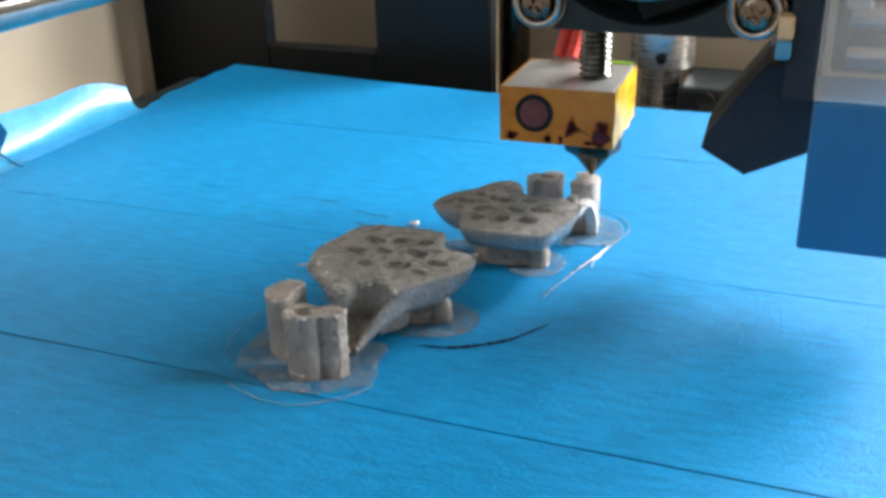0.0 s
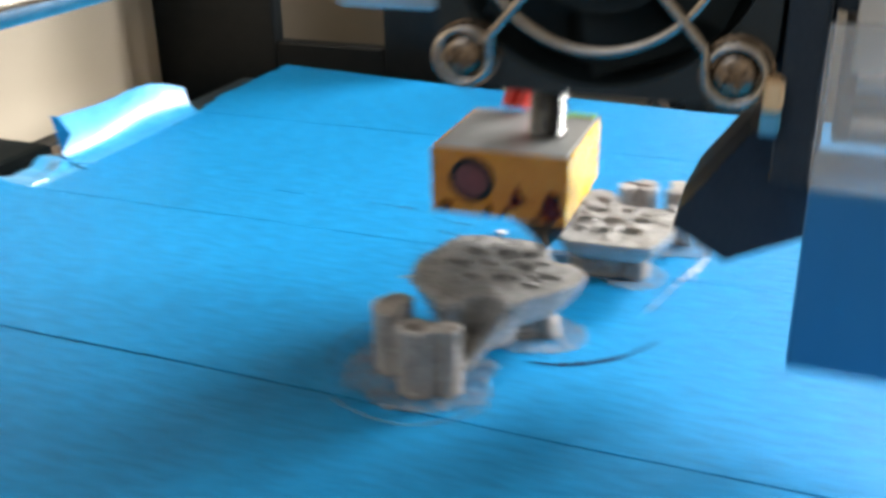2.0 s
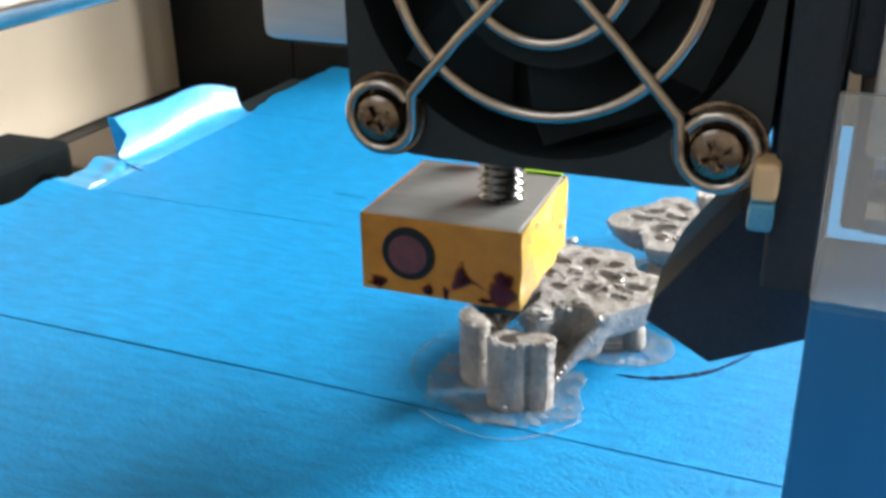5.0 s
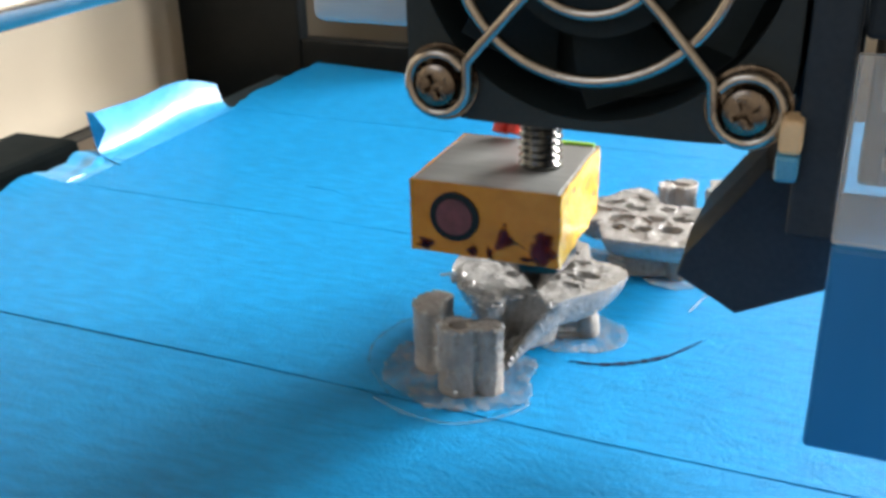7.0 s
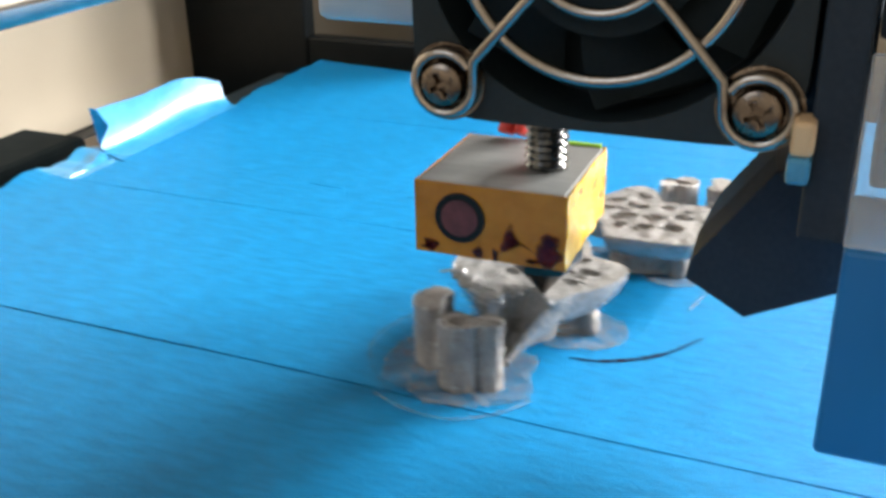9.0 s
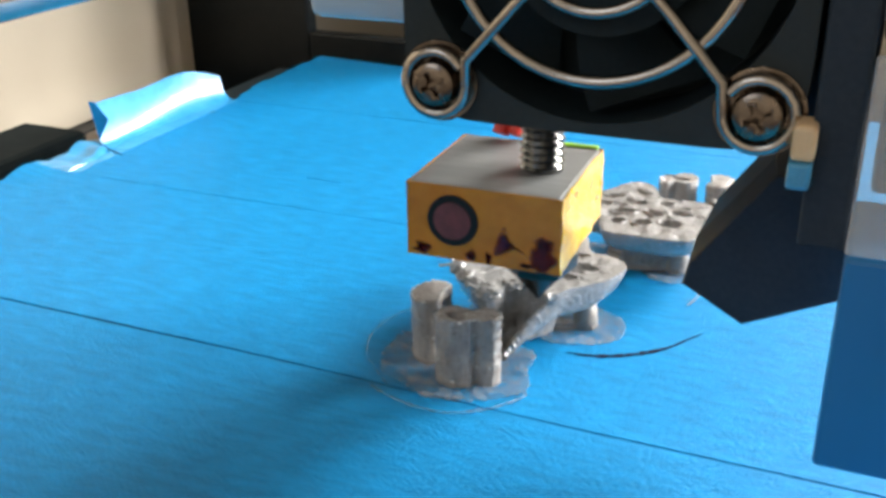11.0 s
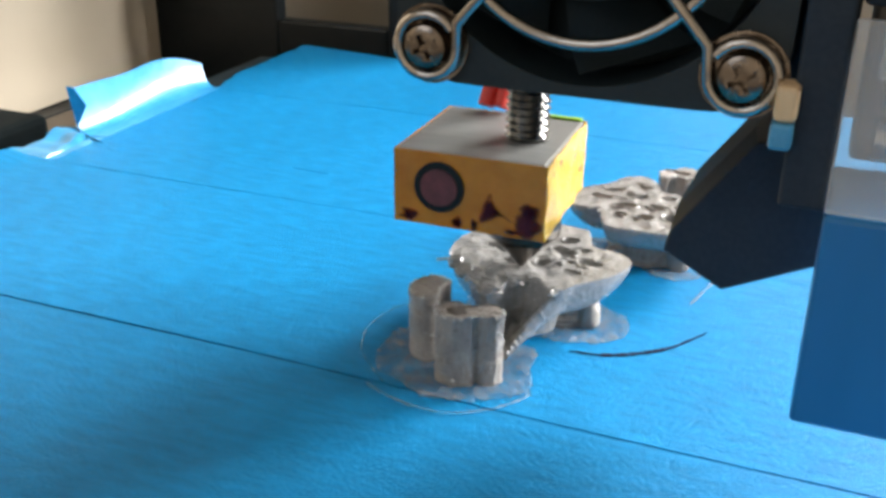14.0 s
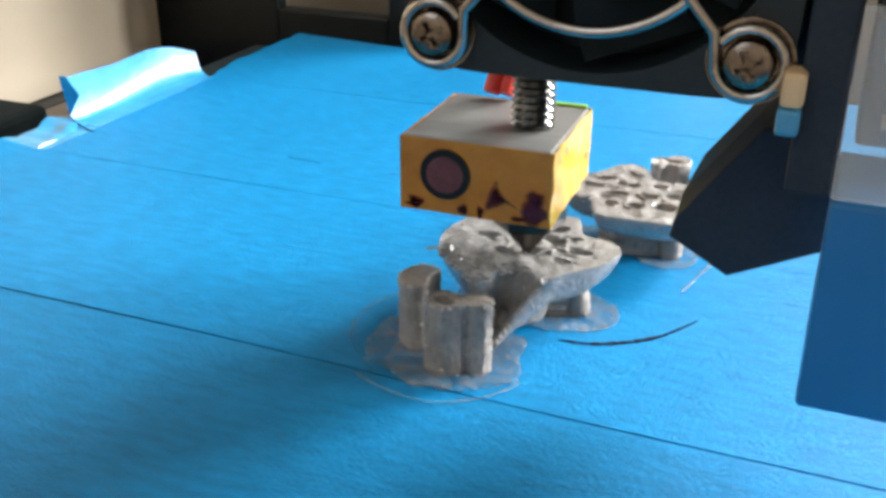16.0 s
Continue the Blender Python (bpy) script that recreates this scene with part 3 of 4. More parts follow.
        # a peaked flap where two strands lift off
        b = bmesh.new()
        grid = []
        for k in range(9):
            t = k / 8
            a, c = np.array((6.8 + 0.8 * t, 7.2 - 1.7 * t, 9.9 - 4.4 * t)), np.array((10.8 - 2.9 * t, 6.6 - 1.0 * t, 9.7 - 4.1 * t))
            grid.append([tuple(a * (1 - f) + c * f + np.array((0.1 * noise.noise(Vector((t * 4, f * 4, 1))), -0.7 * math.sin(math.pi * f), 0.5 * math.sin(math.pi * f)))) for f in (0, 0.2, 0.4, 0.6, 0.8, 1)])
        sheet(b, grid, (0.1, 0.6, -0.2))
        part("flap", b, PLASTIC, p, "peaked flap of lifted plastic", smooth=True)
        # the side wall runs on down to the foot as a ragged-edged wing
        b = bmesh.new()
        grid = []
        for k in range(29):
            t = k / 28
            u = np.array((18.6 - 5.9 * t, 7.9 - 6.3 * t, 9.7 - 8.0 * t + 0.5 * math.sin(math.pi * t)))
            u = u + np.array((0.12, -0.1, 0.14)) * (k % 2) + np.array((rng.gauss(0, 0.06), 0, rng.gauss(0, 0.06)))
            d = np.array((0.3, 1.6, -3.6)) * (1 - 0.72 * t)
            grid.append([tuple(u + d * f + np.array((0.35, -0.2, 0)) * math.sin(math.pi * f)) for f in (0, 0.2, 0.45, 0.7, 1)])
        sheet(b, grid, (-0.55, 0.3, 0))
        part("wing", b, PLASTIC, p, "sloping side wall with a ragged edge", smooth=True)
    for cx, cy, cz, sx, sy, sz in ((2.6, 10.6, 9.7, 1.4, 1.2, 0.9), (4.4, 8.8, 9.6, 1.3, 1.1, 1.0), (6.6, 7.2, 9.6, 1.4, 1.2, 0.9), (9.3, 5.3, 9.5, 1.7, 1.5, 0.9), (11.6, 8.0, 9.8, 1.5, 1.0, 0.7), (14.2, 9.4, 9.9, 1.6, 1.0, 0.6), (17.6, 7.2, 9.6, 0.9, 1.2, 0.7)):
        if far and cy < 9 and cx < 16:
            continue
        q = bmesh.new()
        bmesh.ops.create_icosphere(q, subdivisions=3, radius=1)
        for v in q.verts:
            k = 1 + 0.5 * noise.noise(v.co * 1.7 + Vector((cx, cy, 0))) + 0.25 * noise.noise(v.co * 4.0)
            v.co = Vector((cx + v.co.x * sx * k, cy + v.co.y * sy * k, cz + v.co.z * sz * k))
        part("curled_lump", q, PLASTIC, p, "curled rough lump of plastic", smooth=True)
    # two posts
    b = bmesh.new()
    sx, sy = (1.1, -3.0) if far else (0, 0)
    crescent = smooth_ring([(-0.6, 1.0), (-0.4, 3.4), (0.9, 5.0), (2.8, 5.2), (4.1, 4.2), (3.5, 3.0), (3.5, 1.4), (4.0, -0.4), (2.8, -1.7), (0.8, -1.0)], 4)
    prism(b, [(q[0] + sx + rng.gauss(0, 0.04), q[1] + sy + rng.gauss(0, 0.04)) for q in crescent], 0.1, TOP - 0.1, 0.25, layers=32)
    part("crescent_post", b, PLASTIC_TAN, p, "upright crescent-shaped post", smooth=True)
    b = bmesh.new()
    lobed = smooth_ring([(5.2, -4.2), (5.6, -2.5), (7.4, -1.5), (9.3, -1.9), (10.4, -1.6), (11.6, -0.5), (13.2, -0.9), (13.9, -2.4), (13.2, -3.7), (11.8, -4.3), (11.0, -4.1), (10.2, -5.3), (8.4, -6.1), (6.4, -5.7)], 4)
    lobed = [(q[0] + rng.gauss(0, 0.04), q[1] + rng.gauss(0, 0.04)) for q in lobed]
    if far:
        lobed = [(10.3 + (q[0] - 9.6) * 0.74, 0.4 + (q[1] + 3.4) * 1.15) for q in lobed]
    hx, hy = (9.8, 0.3) if far else (7.9, -3.7)
    hole = [(hx + 1.5 * math.cos(a), hy + 1.0 * math.sin(a)) for a in (2 * math.pi * k / len(lobed) for k in range(len(lobed)))]
    start = min(range(len(lobed)), key=lambda i: math.atan2(lobed[i][1] - hy, lobed[i][0] - hx) % (2 * math.pi))
    lob = [lobed[(start - 0 + i) % len(lobed)] for i in range(len(lobed))]
    area = sum(lob[i][0] * lob[(i + 1) % len(lob)][1] - lob[(i + 1) % len(lob)][0] * lob[i][1] for i in range(len(lob)))
    if area < 0:
        lob = lob[::-1]
    cc = np.mean(lob, axis=0)
    walls = []
    for k in range(33):
        f = 1 + rng.gauss(0, 0.014)
        walls.append([(*(cc + (np.array(q) - cc) * f + np.array((rng.gauss(0, 0.06), rng.gauss(0, 0.06)))), 0.1 + (TOP - 0.35) * k / 32) for q in lob])
    loft(b, walls + [ [(*(cc + (np.array(q) - cc) * 0.95), TOP - 0.05 + 0.4 * rng.random()) for q in lob],
             [(*q, TOP - 0.1) for q in hole], [(hx + (q[0] - hx) * 0.8, hy + (q[1] - hy) * 0.8, TOP - 1.6) for q in hole]])
    part("lobed_post", b, PLASTIC_TAN, p, "upright two-lobed post with a dished top", smooth=True)
    if far:
        # thin arched leg between the plate and the crescent post
        b = bmesh.new()
        path = [(1.8, 13.0, 8.6), (1.4, 9.5, 9.2), (1.0, 6.4, 8.6), (0.9, 4.0, 6.4), (0.8, 2.4, 3.6), (1.0, 1.4, 0.3)]
        sheet(b, [[(x - 1.1, y, z) for x, y, z in path], [(x - 0.2, y, z + 0.25) for x, y, z in path], [(x + 0.9, y, z) for x, y, z in path]], (0, 0.6, -1.0))
        # paler than the piece, to carry the strong light on the leg
        part("arched_leg", b, PALE_GLINT, p, "thin arched leg, strong light put into its pale colour", smooth=True)
    # supports under the plate
    for x, y, rx, ry, name in (((13.0, 18.0, 5.0, 2.3, "support_block"), (6.6, 18.0, 1.9, 1.7, "support_knob")) if far else ((14.2, 16.8, 5.0, 2.4, "support_block"), (20.0, 17.6, 1.8, 1.6, "support_knob"))):
        b = bmesh.new()
        rows = []
        for z, f in ((0.1, 0.98), (0.5, 1.08), (1.0, 1.0), (1.5, 1.1), (2.1, 1.02), (2.7, 1.06), (3.3, 0.92), (3.9, 0.8), (5.0, 0.7)):
            rows.append([(x + rx * f * math.cos(a) * (1 + 0.22 * noise.noise(Vector((3 * math.cos(a), 3 * math.sin(a), z * 1.5 + x)))),
                          y + ry * f * math.sin(a) * (1 + 0.22 * noise.noise(Vector((3 * math.sin(a), 2 * math.cos(a), z * 1.5 + 4)))), z) for a in (2 * math.pi * k / 28 for k in range(28))])
        loft(b, rows)
        part(name, b, PLASTIC_TAN, p, smooth=True)
    # thin skirts of film round the feet
    brims = []

    def film(points, z, name):
        pts = smooth_ring(points, 9)
        mid = np.mean(pts, axis=0)
        pts = [tuple(mid + (np.array(q) - mid) * (1 + 0.09 * noise.noise(Vector((q[0] * 0.3, q[1] * 0.3, 8))) + rng.gauss(0, 0.01))) for q in pts]
        brims.append(pts)
        q = bmesh.new()
        n = len(pts)
        edge = [tuple(mid + (np.array(a) - mid) * (1 + 0.022 * math.sin(k * 2.1) + rng.gauss(0, 0.006))) for k, a in enumerate(pts)]

        def ring_at(f, h):
            return [(mid[0] + (a[0] - mid[0]) * f, mid[1] + (a[1] - mid[1]) * f, 0.17 + h * (1 + 0.55 * math.sin(k * 2.1) * f + 0.3 * noise.noise(Vector((a[0], a[1], f * 3))))) for k, a in enumerate(edge)]
        loft(q, [[(a[0], a[1], 0.17) for a in edge], ring_at(0.985, z - 0.2), ring_at(0.8, z - 0.17), ring_at(0.55, z - 0.17), ring_at(0.2, z - 0.17)])
        part(name, q, BRIM, p, "thin translucent film of plastic on the tape")
    film([(-4.8, -1.0), (-3.0, -4.8), (0.7, -7.2), (6.9, -9.6), (11.4, -8.6), (16.0, -6.0), (17.9, -2.6), (16.6, 1.8), (15.2, 6.6), (11, 8.0), (4, 9.0), (-2.5, 6.5), (-4.6, 3.0)], 0.42, "brim")
    film([(15.0, 11.0), (20.5, 11.4), (24.8, 14.0), (26.2, 17.6), (24.8, 21.4), (20.0, 23.6), (15.6, 21.0), (13.8, 16.0)], 0.42, "brim")
    film([(3.4, 13.8), (7.0, 12.4), (11.0, 14.2), (12.4, 18.2), (10.4, 22.4), (6.4, 23.6), (2.6, 21.6), (1.6, 17.4)], 0.42, "brim")
    # stray strings and flecks along the rims, many drawn in for bright glints
    b = bmesh.new()
    for k in range(120):
        q = ring[rng.randrange(len(ring))]
        grit(b, (q[0], q[1], TOP - rng.choice((0.0, 0.1, 0.3, 1.0, 3.0)) * 0.9), rng.uniform(0.07, 0.17), rng)
    for pts in wells:
        for _ in range(2):
            q = pts[rng.randrange(len(pts))]
            grit(b, q, rng.uniform(0.08, 0.2), rng)
    for pts in brims:
        for k in range(34):
            q = pts[rng.randrange(len(pts))]
            s = rng.choice((1.0, 1.0, 0.96, 0.85))
            m = np.mean(pts, axis=0)
            grit(b, (m[0] + (q[0] - m[0]) * s, m[1] + (q[1] - m[1]) * s, 0.4), rng.uniform(0.06, 0.16), rng, 0.35)
    for k in range(40):
        q = crescent[rng.randrange(len(crescent))]
        grit(b, (q[0] + sx, q[1] + sy, rng.choice((TOP - 0.15, TOP - 0.2, rng.uniform(1, 9)))), rng.uniform(0.12, 0.32), rng)
    for k in range(44):
        q = lob[rng.randrange(len(lob))]
        grit(b, (q[0], q[1], rng.choice((TOP, TOP, rng.uniform(1, 9)))), rng.uniform(0.12, 0.32), rng)
    for q in ((-0.9, 11.3),):
        tube(b, [(q[0], q[1], TOP - 0.8), (q[0] + 1.4, q[1] + 0.3, TOP - 0.5), (q[0] + 2.6, q[1] + 0.2, TOP - 0.2)], 0.2, 6)
    part("stray_bits_and_glints", b, PALE_GLINT, p, "pale strings and flecks of stray plastic, some standing in for glints")
    return p


PIECE = printed_piece(random.Random(2))
PIECE_B = printed_piece(random.Random(5), far=True)
PIECE_B.matrix_basis = pose(35.4 * MM, 60.2 * MM, 0, 0, 0, 180)


def bed_scraps():
    s = []
    # purge lines round the pieces
    b = bmesh.new()
    tube(b, [(*q, 0.3) for q in smooth_line([(-2.0, -9.8), (1.0, -11.2), (5.7, -12.4), (10.4, -12.1), (14.8, -9.3), (17.6, -5.8), (18.2, -4.2)], 6)], 0.16, 6)
    grit(b, (18.1, -4.2, 0.4), 0.55, random.Random(1))
    s.append(tagged(part("skirt_line", b, BRIM), "thin loop of extruded plastic round a print", "plastic line"))
    b = bmesh.new()
    tube(b, [(*q, 0.2) for q in smooth_line([(-6.4, 12.6), (-7.4, 11.0), (-8.4, 7.0), (-8.4, 3.0), (-6.6, -2.0), (-3.6, -5.4), (-0.4, -8.4)], 6)], 0.11, 6)
    s.append(tagged(part("skirt_line", b, BRIM), "thin loop of extruded plastic round a print", "plastic line"))
    b = bmesh.new()
    tube(b, [(*q, 0.3) for q in smooth_line([(28, 70), (33.2, 70.2), (38.0, 68.2), (40.9, 61.8), (39.4, 54.9), (38.2, 48.4), (35.9, 41.4), (33.2, 29.7)], 6)], 0.22, 6)
    s.append(tagged(part("skirt_line", b, BRIM), "thin loop of extruded plastic round a print", "plastic line"))
    # light scuffs of the tape, laid on as thin film tubes
    for pts in ([(-29, 59.2), (-24, 58.6), (-18.5, 58.9)], [(-13, 55.6), (-9, 54.6), (-5, 54.4)], [(-10, 49.6), (-4, 48.6), (2, 48.9)]):
        b = bmesh.new()
        tube(b, [(*q, 0.12) for q in smooth_line(pts, 5)], 0.13, 6)
        s.append(tagged(part("pale_scuff", b, BRIM), "faint pale scuff on the tape", "plastic scrap"))
    b = bmesh.new()
    rng = random.Random(8)
    for k in range(26):
        u = rng.random()
        x, y = 35.4 + 3.6 * u + rng.gauss(0, 0.25), 39.5 + 14.5 * u + rng.gauss(0, 0.4)
        grit(b, (x, y, 0.35), rng.uniform(0.06, 0.22), rng)
    tube(b, [(36.0, 41.5, 0.4), (37.3, 45.0, 0.7), (38.3, 49.0, 0.5), (39.3, 54.0, 0.4)], [0.06, 0.14, 0.17, 0.06], 7)
    tube(b, [(38.0, 43.5, 0.3), (37.9, 46.5, 0.5), (38.6, 48.5, 0.3)], 0.08, 6)
    s.append(tagged(part("plastic_strand", b, PALE_GLINT, smooth=True), "pale frayed strand of waste plastic on the tape", "plastic scrap"))
    b = bmesh.new()
    for k in range(5):
        grit(b, (1.0 + rng.uniform(-1, 1), 51.8 + rng.uniform(-0.4, 0.4), 0.4 + rng.uniform(0, 0.4)), rng.uniform(0.4, 0.8), rng)
    b2 = bmesh.new()
    for k in range(4):
        grit(b2, (18.1 + k * 0.5, 41.7 + k * 0.8, 0.5), 0.35, rng)
    s.append(tagged(part("plastic_crumb", b2, PALE_GLINT), "pale sliver of waste plastic on the tape", "plastic scrap"))
    s.append(tagged(part("plastic_crumb", b, PALE_GLINT), "small white lump of waste plastic on the tape", "plastic scrap"))
    return s


SCRAPS = bed_scraps()


# ---- the print head ----
def print_head():
    h = thing("print_head", "extruder with fan, brass-taped heater block and nozzle", "print head")
    bz0, bz1 = 18.66, 28.56
    # heater block, turned very slightly on its thread
    b = box(bmesh.new(), -10, 10, -10, 10.5, bz0, bz1, 0.35)
    block = part("heater_block", b, ALU, h, "bare aluminium top of the heater block")
    block.matrix_basis = pose(10 * MM, 10 * MM, 0, 0, 0, 1.4)
    n = 14
    # tape wrap: thin uneven lengths round the four sides
    for face in range(4):
        b = bmesh.new()
        g = []
        for i in range(n + 1):
            row = []
            for j in range(7):
                u = -10.22 + 20.44 * i / n
                z = bz0 - 0.12 + (bz1 - bz0 + 0.1) * j / 6
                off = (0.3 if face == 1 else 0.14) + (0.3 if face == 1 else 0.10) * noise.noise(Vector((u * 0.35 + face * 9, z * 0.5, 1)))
                if face == 0:
                    q = (u, -10 - off, z)
                elif face == 1:
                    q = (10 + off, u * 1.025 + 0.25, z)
                elif face == 2:
                    q = (-u, 10.5 + off, z)
                else:
                    q = (-10 - off, -u * 1.025 + 0.25, z)
                row.append(q)
            g.append(row)
        sheet(b, g, ((0, 0.1, 0), (-0.1, 0, 0), (0, -0.1, 0), (0.1, 0, 0))[face])
        # the right face takes the yellower, lit copy of the tape
        part("tape_wrap", b, KAPTON_LIT if face == 1 else KAPTON, block, "glossy amber heat-proof tape", smooth=True)
    part("tape_edge", box(bmesh.new(), 1.0, 9.6, 10.1, 10.9, bz1 - 0.3, bz1 + 0.35, 0.1), LIME, block, "lime green tape edge")
    # cartridge end with its dark ring
    b = bmesh.new()
    cyl(b, (-3.9, -10.0, 24.0), (-3.9, -10.45, 24.0), 3.4, 36)
    part("cartridge_ring", b, FANBLACK, block, "dark rim of the cartridge hole", smooth=True)
    b = bmesh.new()
    cyl(b, (-3.9, -10.2, 24.0), (-3.9, -10.6, 24.0), 2.5, 36)
    part("cartridge_end", b, CERAMIC, block, "dull rust-red end of the heater cartridge", smooth=True)
    # scorch marks
    rng = random.Random(6)
    for cx, cz, sx, sz, kind in ((3.3, 21.9, 1.3, 1.7, 0), (7.9, 20.4, 2.0, 1.9, 1), (8.2, 22.2, 1.3, 1.3, 1), (-8.2, 19.6, 1.5, 0.9, 1),
                                 (-1.4, 19.5, 0.9, 0.9, 1), (1.0, 19.4, 0.5, 1.0, 1), (6.0, 19.3, 1.2, 0.5, 1)):
        b = bmesh.new()
        if kind == 0:
            pts = smooth_ring([(cx - sx, cz - sz * 0.8), (cx - sx * 0.2, cz - sz * 0.7), (cx + sx * 0.8, cz - sz * 0.3), (cx + sx * 2.0, cz - sz * 0.75),
                               (cx + sx * 0.7, cz - sz * 0.05), (cx + sx * 0.2, cz + sz * 0.3), (cx - sx * 0.15, cz + sz), (cx - sx * 0.7, cz + sz * 0.3)], 4)
        else:
            pts = smooth_ring([(cx + sx * rng.uniform(0.45, 1) * math.cos(a), cz + sz * rng.uniform(0.45, 1) * math.sin(a)) for a in (2 * math.pi * k / 9 for k in range(9))], 4)
        # three thinning layers of scorch
        for k, f in enumerate((1.3, 1.12, 0.95, 0.78, 0.6)):
            lay = [(min(10.15, cx + (q[0] - cx) * f), max(bz0 - 0.05, cz + (q[1] - cz) * f)) for q in pts]
            y = -10.3 - 0.035 * k
            loft(b, [[(q[0], y, q[1]) for q in lay], [(q[0], y - 0.02, q[1]) for q in lay]])
        part("scorch_mark", b, KAPTON_BURN, block, "dark scorched patch on the tape")
    for cy, cz, sy, sz in ((6.8, 23.0, 1.3, 0.8), (8.6, 24.6, 0.9, 1.2), (-5.0, 27.6, 1.0, 0.5), (-8.0, 26.9, 0.5, 0.5)):
        b = bmesh.new()
        pts = smooth_ring([(cy + sy * rng.uniform(0.4, 1) * math.cos(a), cz + sz * rng.uniform(0.4, 1) * math.sin(a)) for a in (2 * math.pi * k / 8 for k in range(8))], 4)
        loft(b, [[(10.62, *q) for q in pts], [(10.68, *q) for q in pts]])
        part("scorch_mark", b, KAPTON_BURN, block, "dark scorched patch on the tape")
    # nozzle
    nx, ny = 14.7, 9.9
    b = bmesh.new()
    hexa = [[(nx + r * math.cos(math.pi * k / 3 + 0.3), ny + r * math.sin(math.pi * k / 3 + 0.3), z) for k in range(6)] for z, r in ((18.7, 4.9), (18.2, 5.2), (15.0, 5.2), (14.5, 4.8))]
    loft(b, hexa)
    cyl(b, (nx, ny, 14.5), (nx, ny, 10.35), 3.9, 24, 0.55)
    cyl(b, (nx, ny, 10.36), (nx, ny, 10.1), 0.55, 16, 0.45)
    part("nozzle", b, DARKMETAL, h, "dark smeared hexagonal brass nozzle", smooth=True)
    # threaded heat-break
    b = bmesh.new()
    rows = []
    zz = bz1 - 0.2
    k = 0
    while zz < 43:
        rows.append([(nx + (2.95 if k % 2 else 2.45) * math.cos(a), ny + (2.95 if k % 2 else 2.45) * math.sin(a), zz + 0.5 * a / math.pi * 0.5) for a in (2 * math.pi * q / 28 for q in range(28))])
        zz += 0.5
        k += 1
    loft(b, rows)
    part("threaded_tube", b, THREAD, h, "bright threaded steel tube above the heater block", smooth=True)
    # red sleeved leads behind the block
    for d in (0, 2.2):
        b = bmesh.new()
        tube(b, [(5.5 + d, 19.5, 29.5), (6.0 + d, 21.5, 33), (7.2 + d, 23, 38), (9 + d, 24, 46), (10 + d, 24, 60)], 1.25, 10)
        part("sleeved_lead", b, RED, h, "red sleeved heater lead", smooth=True)
    # fan: housing with a round bore, hub, blades
    fx, fz = 27.4, 62.2
    b = bmesh.new()
    sq = []
    for k in range(64):
        a = 2 * math.pi * k / 64
        cx, sz = math.cos(a), math.sin(a)
        m = (abs(cx) ** 8 + abs(sz) ** 8) ** (-1 / 8)
        sq.append((fx + 20.1 * m * cx, fz + 20.1 * m * sz))
    bore = [(fx + 18.9 * math.cos(2 * math.pi * k / 64), fz + 18.9 * math.sin(2 * math.pi * k / 64)) for k in range(64)]

    def at(points, y):
        return [(q[0], y, q[1]) for q in points]
    vs = loft(b, [at(bore, -5.6), at(sq, -5.6), at(sq, -15.2), at(bore, -15.2), at(bore, -5.6)], False, False)
    bmesh.ops.remove_doubles(b, verts=b.verts, dist=0.001)
    fan = part("fan_housing", b, BLACK, h, "black square fan housing", smooth=True)
    b = bmesh.new()
    cyl(b, (fx, -6.0, fz), (fx, -14.4, fz), 10.5, 40)
    part("fan_hub", b, FANBLACK, fan, smooth=True)
    for k in range(7):
        b = bmesh.new()
        a0 = 2 * math.pi * k / 7
        g0, g1 = [], []
        for i in range(6):
            r = 10 + 8.2 * i / 5
            g0.append((fx + r * math.cos(a0 + 0.04 * i), -13.6, fz + r * math.sin(a0 + 0.04 * i)))
            g1.append((fx + r * math.cos(a0 + 0.62 + 0.04 * i), -7.6, fz + r * math.sin(a0 + 0.62 + 0.04 * i)))
        sheet(b, [g0, g1], (0, 0.7, 0))
        part("blade", b, FANBLACK, fan, smooth=True)
    # added dark disc that keeps the gaps between the blades black
    b = bmesh.new()
    cyl(b, (fx, -5.5, fz), (fx, -4.9, fz), 19.6, 48)
    part("fan_bore_blackout", b, FANBLACK, fan)
    # finned heatsink block behind the fan
    b = box(bmesh.new(), 8.5, 46.5, 2, 16, 43, 82, 0.6)
    sink = part("heatsink", b, FANBLACK, h, "black heatsink behind the fan")
    for k in range(11):
        part("fin", box(bmesh.new(), 9 + k * 3.6, 10.2 + k * 3.6, -5.5, 2, 43.2, 82, 0.15), FANBLACK, sink)
    # wire guard
    b = bmesh.new()
    yg = -16.3
    for r in (7.9, 14.5):
        tube(b, [(fx + r * math.cos(a), yg, fz + r * math.sin(a)) for a in (2 * math.pi * k / 56 for k in range(56))], 0.66, 10, closed=True)
    guard = part("wire_guard", b, CHROME, h, "chromed wire finger guard", smooth=True)
    for sx in (-1, 1):
        for sz in (-1, 1):
            px, pz = fx + 16 * sx, fz + 16 * sz
            # a bar bent into an eye round the screw
            d = np.array((-sx, -sz)) / math.sqrt(2)
            s = np.array((-d[1], d[0])) * sx * -sz
            path = []
            ex = np.array((px, pz))
            base = ex + d * 3.2 + s * 1.6
            for t in (0, 0.5, 1):
                q = ex + d * (20.0 - (20.0 - 4.4) * t) + s * 0.5 * t ** 4
                path.append((q[0], yg - 0.7, q[1]))
            a0 = math.atan2(*(base - ex)[::-1])
            for k in range(1, 21):
                a = a0 + math.radians(345) * k / 20 * sx * -sz
                path.append((px + 3.25 * math.cos(a), yg - 0.3, pz + 3.25 * math.sin(a)))
            b = bmesh.new()
            tube(b, path, 0.6, 10)
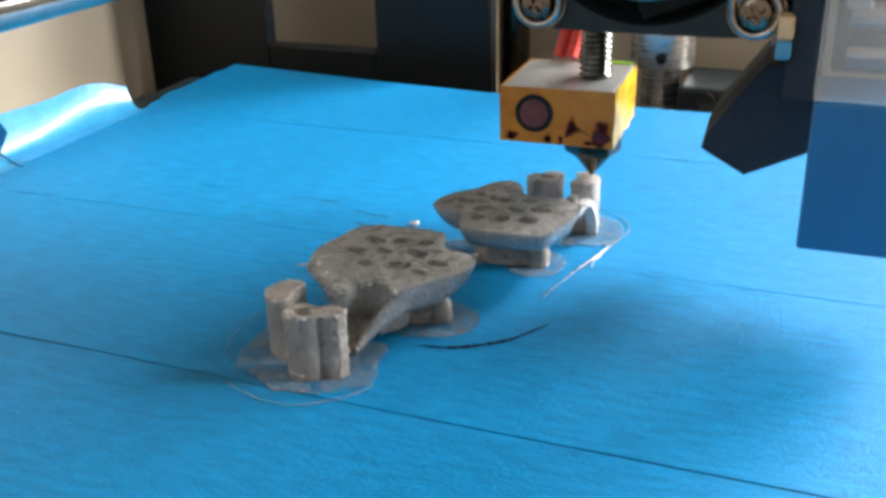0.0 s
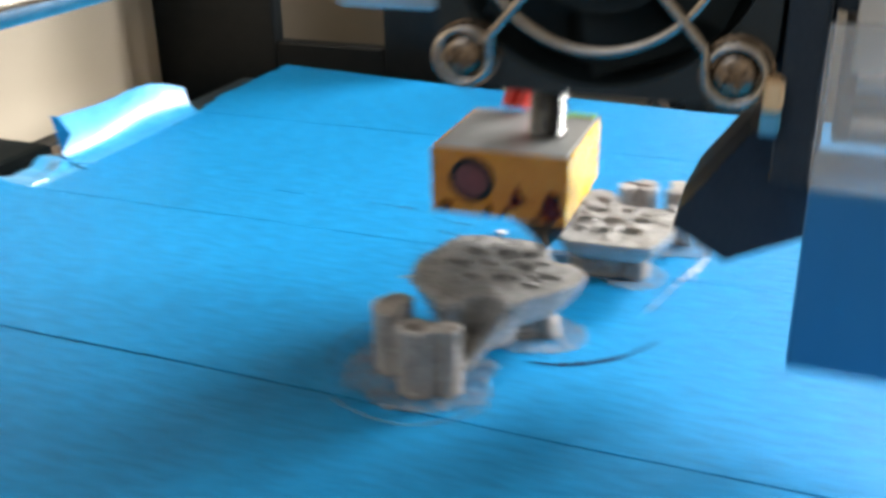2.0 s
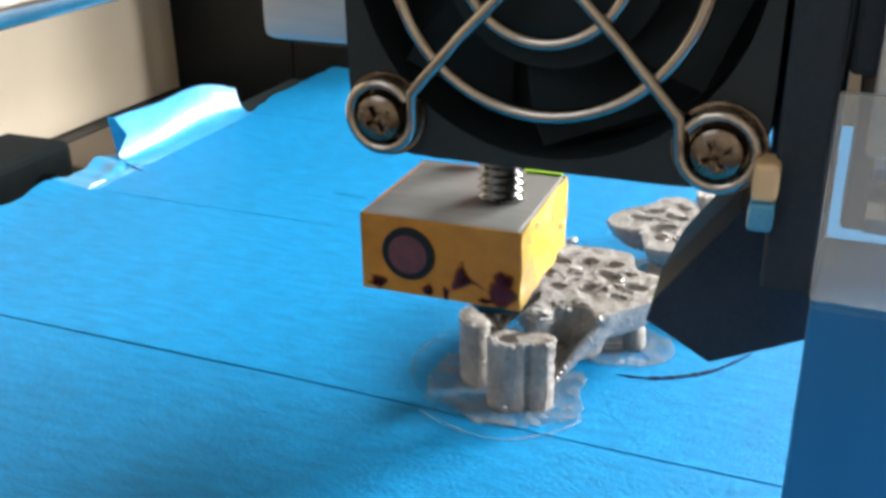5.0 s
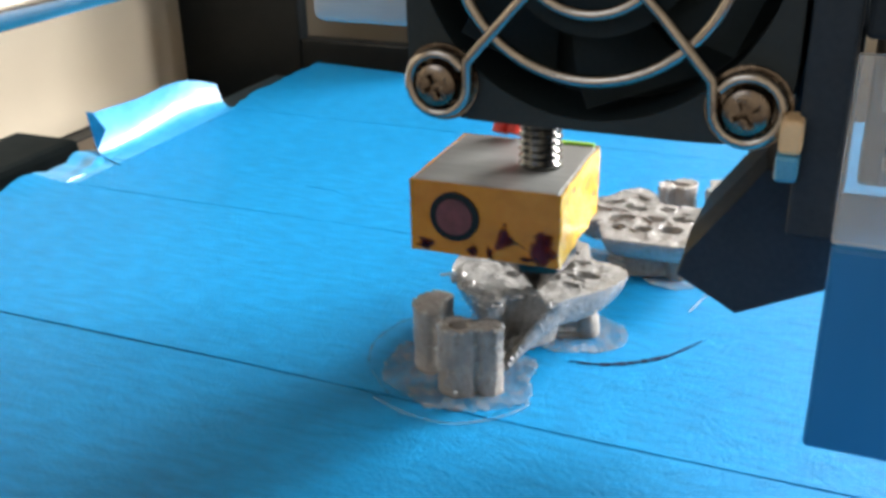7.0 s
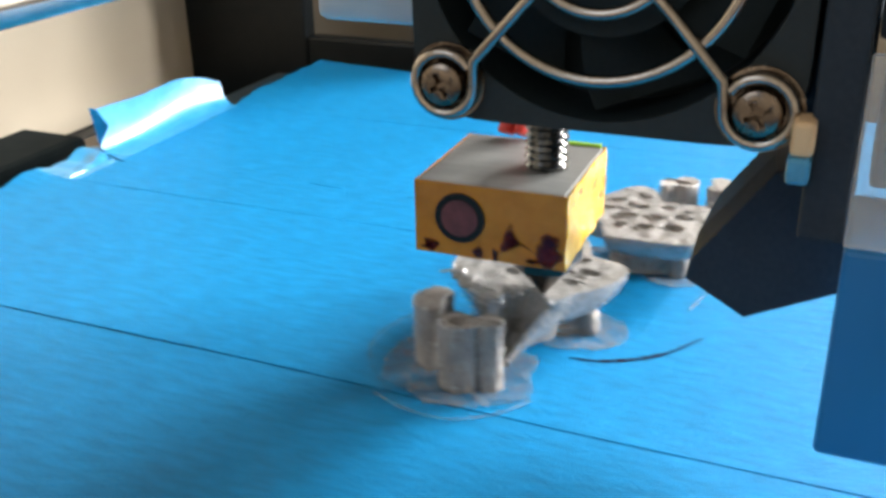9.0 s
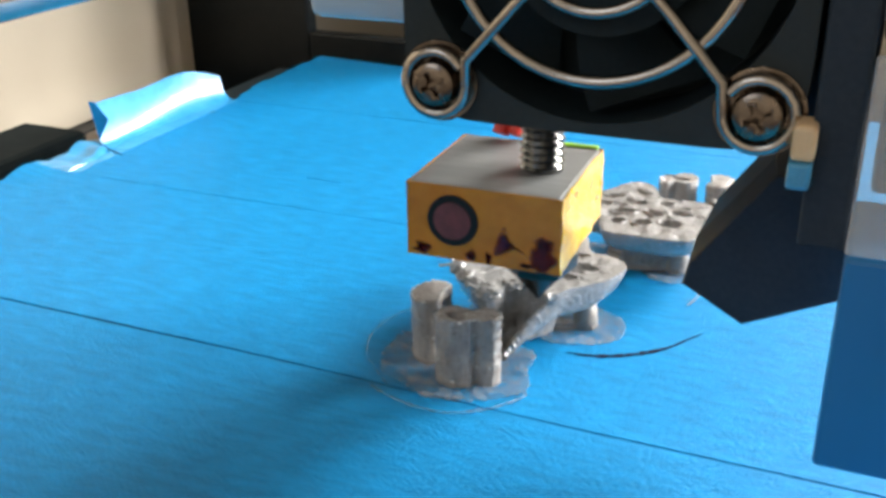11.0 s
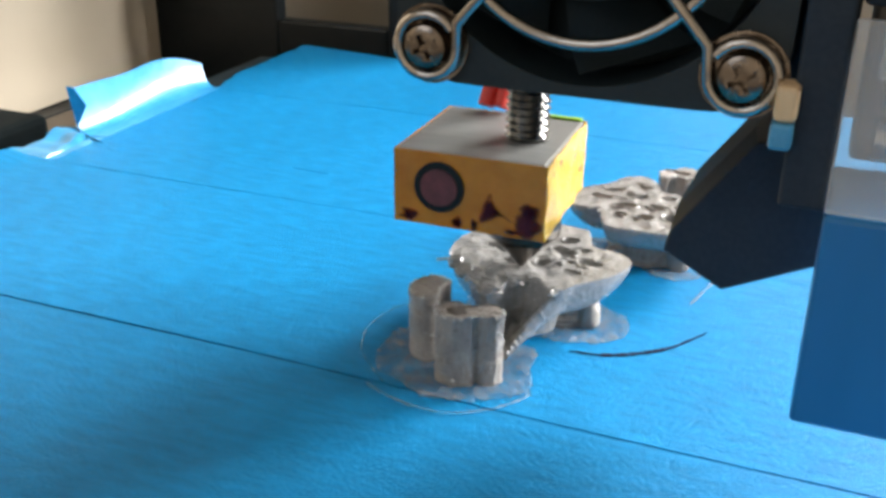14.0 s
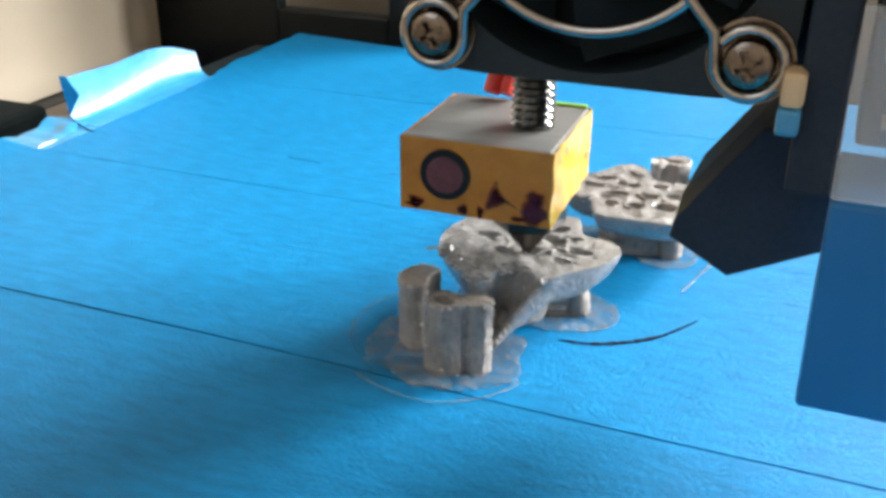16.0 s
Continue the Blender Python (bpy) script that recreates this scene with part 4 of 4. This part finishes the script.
            part("guard_bar", b, CHROME, guard, "chromed bar bent round a screw", smooth=True)
            b = bmesh.new()
            cyl(b, (px, -15.15, pz), (px, -15.7, pz), 4.2, 28)
            part("washer", b, SCREW, h, "dull steel washer", smooth=True)
            b = bmesh.new()
            seg = 28
            rows = []
            for y, r in ((-15.1, 2.45), (-16.6, 2.45), (-17.4, 2.2), (-17.7, 1.6)):
                rows.append([(px + r * math.cos(2 * math.pi * k / seg), y, pz + r * math.sin(2 * math.pi * k / seg)) for k in range(seg)])
            # cross recess
            rec = []
            for k in range(seg):
                a = 2 * math.pi * k / seg
                r = 1.35 if k % 7 < 3 else 0.6
                rec.append((px + r * math.cos(a + 0.3), -17.65, pz + r * math.sin(a + 0.3)))
            rows.append(rec)
            rows.append([(px + (q[0] - px) * 0.8, -16.6, pz + (q[2] - pz) * 0.8) for q in rec])
            loft(b, rows)
            part("screw", b, SCREW, h, "cross-head fan screw", smooth=True)
    # side plate, duct, cover
    b = box(bmesh.new(), 48.2, 52.4, -17.2, 14, 34.2, 95, 0.4)
    part("side_plate", b, DUCTBLACK, h, "black side plate of the blower")
    b = bmesh.new()
    def sec(y, pts):
        return [(q[0], y, q[1]) for q in pts]
    front = [(35.4, 20.2), (36.0, 23.0), (44.5, 35.0), (52.9, 35.6), (52.9, 21.2), (42.7, 16.2)]
    rim = [(q[0] + (46 - q[0]) * 0.02, q[1] + (27 - q[1]) * 0.02) for q in front]
    shoulder = [(35.0, 19.8), (35.9, 24.4), (43.8, 35.4), (52.9, 36.4), (52.9, 21.6), (42.7, 16.7)]
    back = [(35.4, 20.6), (36.6, 25.6), (44.4, 36.6), (52.9, 37.4), (52.9, 22.4), (42.9, 17.8)]
    loft(b, [sec(-0.1, rim), sec(0.2, front), sec(5.0, shoulder), sec(16, back)])
    part("air_duct", b, DUCTBLACK, h, "angular black air duct aimed at the nozzle")
    part("duct_arm", box(bmesh.new(), 46.5, 52.8, 0.3, 14, 34, 60, 0.4), DUCTBLACK, h)
    b = box(bmesh.new(), 52.6, 72, -20.0, -4, 12.5, 34.9, 0.5)
    part("blower_cover", b, BLUEPLATE, h, "flat dark blue cover of the blower")
    b = box(bmesh.new(), 52.5, 70, -20.0, -18.6, 35.1, 53, 0.3)
    part("clear_cover", b, CLEAR, h, "hazy clear acrylic cover")
    b = bmesh.new()
    cyl(b, (56, -10, 46), (69, -10, 46), 3.0, 20)
    cyl(b, (56, -8, 39.5), (69, -8, 39.5), 2.2, 20)
    part("cover_bolt", b, STEEL, h, "bright bolt behind the clear cover", smooth=True)
    part("blower_housing", box(bmesh.new(), 52.8, 70, -15.5, 0, 53.4, 70, 0.6), DUCTBLACK, h, "black housing of the blower")
    part("cover_back", box(bmesh.new(), 54, 70, -3, 8, 35.2, 53.2, 0.6), BROWN, h, "dull brown inside of the blower")
    part("cover_post", box(bmesh.new(), 55, 58.5, -18, -15.8, 47.5, 72, 0.4), SILVERBOX, h)
    tab = part("cable_clip", box(bmesh.new(), 46.7, 48.8, -19.2, -15.5, 43.0, 46.4, 0.5), CREAM, h, "small cream nylon clip")
    # clear foot; the blue it reflects is painted as its colour
    part("clip_foot", box(bmesh.new(), 46.6, 48.7, -19.2, -15.5, 40.3, 42.9, 0.4), PALEBLUE, tab, "clear foot of the clip, blue reflection put into its colour")
    # motor behind, thinned to cast little shadow; carriage out to the rod
    b = box(bmesh.new(), -25.8, -4, 21.5, 25, 43.3, 64, 1.5)
    part("grey_plate", b, SILVERBOX, h, "silver-grey plate with rounded corners", smooth=True)
    part("hanger", box(bmesh.new(), -20, -10, 22, 24.5, 63, 87, 0.5), SILVERBOX, h)
    # out of view; sized so that its shadow darkens the near left bed
    part("unseen_extruder_body", box(bmesh.new(), -58, 50, -3, 58, 83, 140, 2), BLACK, h, "unseen black extruder body above the fan, sized to shade the bed")
    part("carriage_arm", box(bmesh.new(), -92, -58, 14, 40, 86, 100, 1), BLACK, h)
    return h


HEAD = print_head()


# ---- what moves ----
def motions():
    walk(HEAD, [(t, pose(0, y * MM, 0)) for t, x, y in MOVES])
    walk(BED, [(t, pose(x * MM, 0, 0)) for t, x, y in MOVES])
    walk(PIECE, [(t, pose(x * MM, 0, 0)) for t, x, y in MOVES])
    walk(PIECE_B, [(t, pose((35.4 + x) * MM, 60.2 * MM, 0, 0, 0, 180)) for t, x, y in MOVES])
    for ob in SCRAPS:
        walk(ob, [(t, pose(x * MM, 0, 0)) for t, x, y in MOVES])


motions()
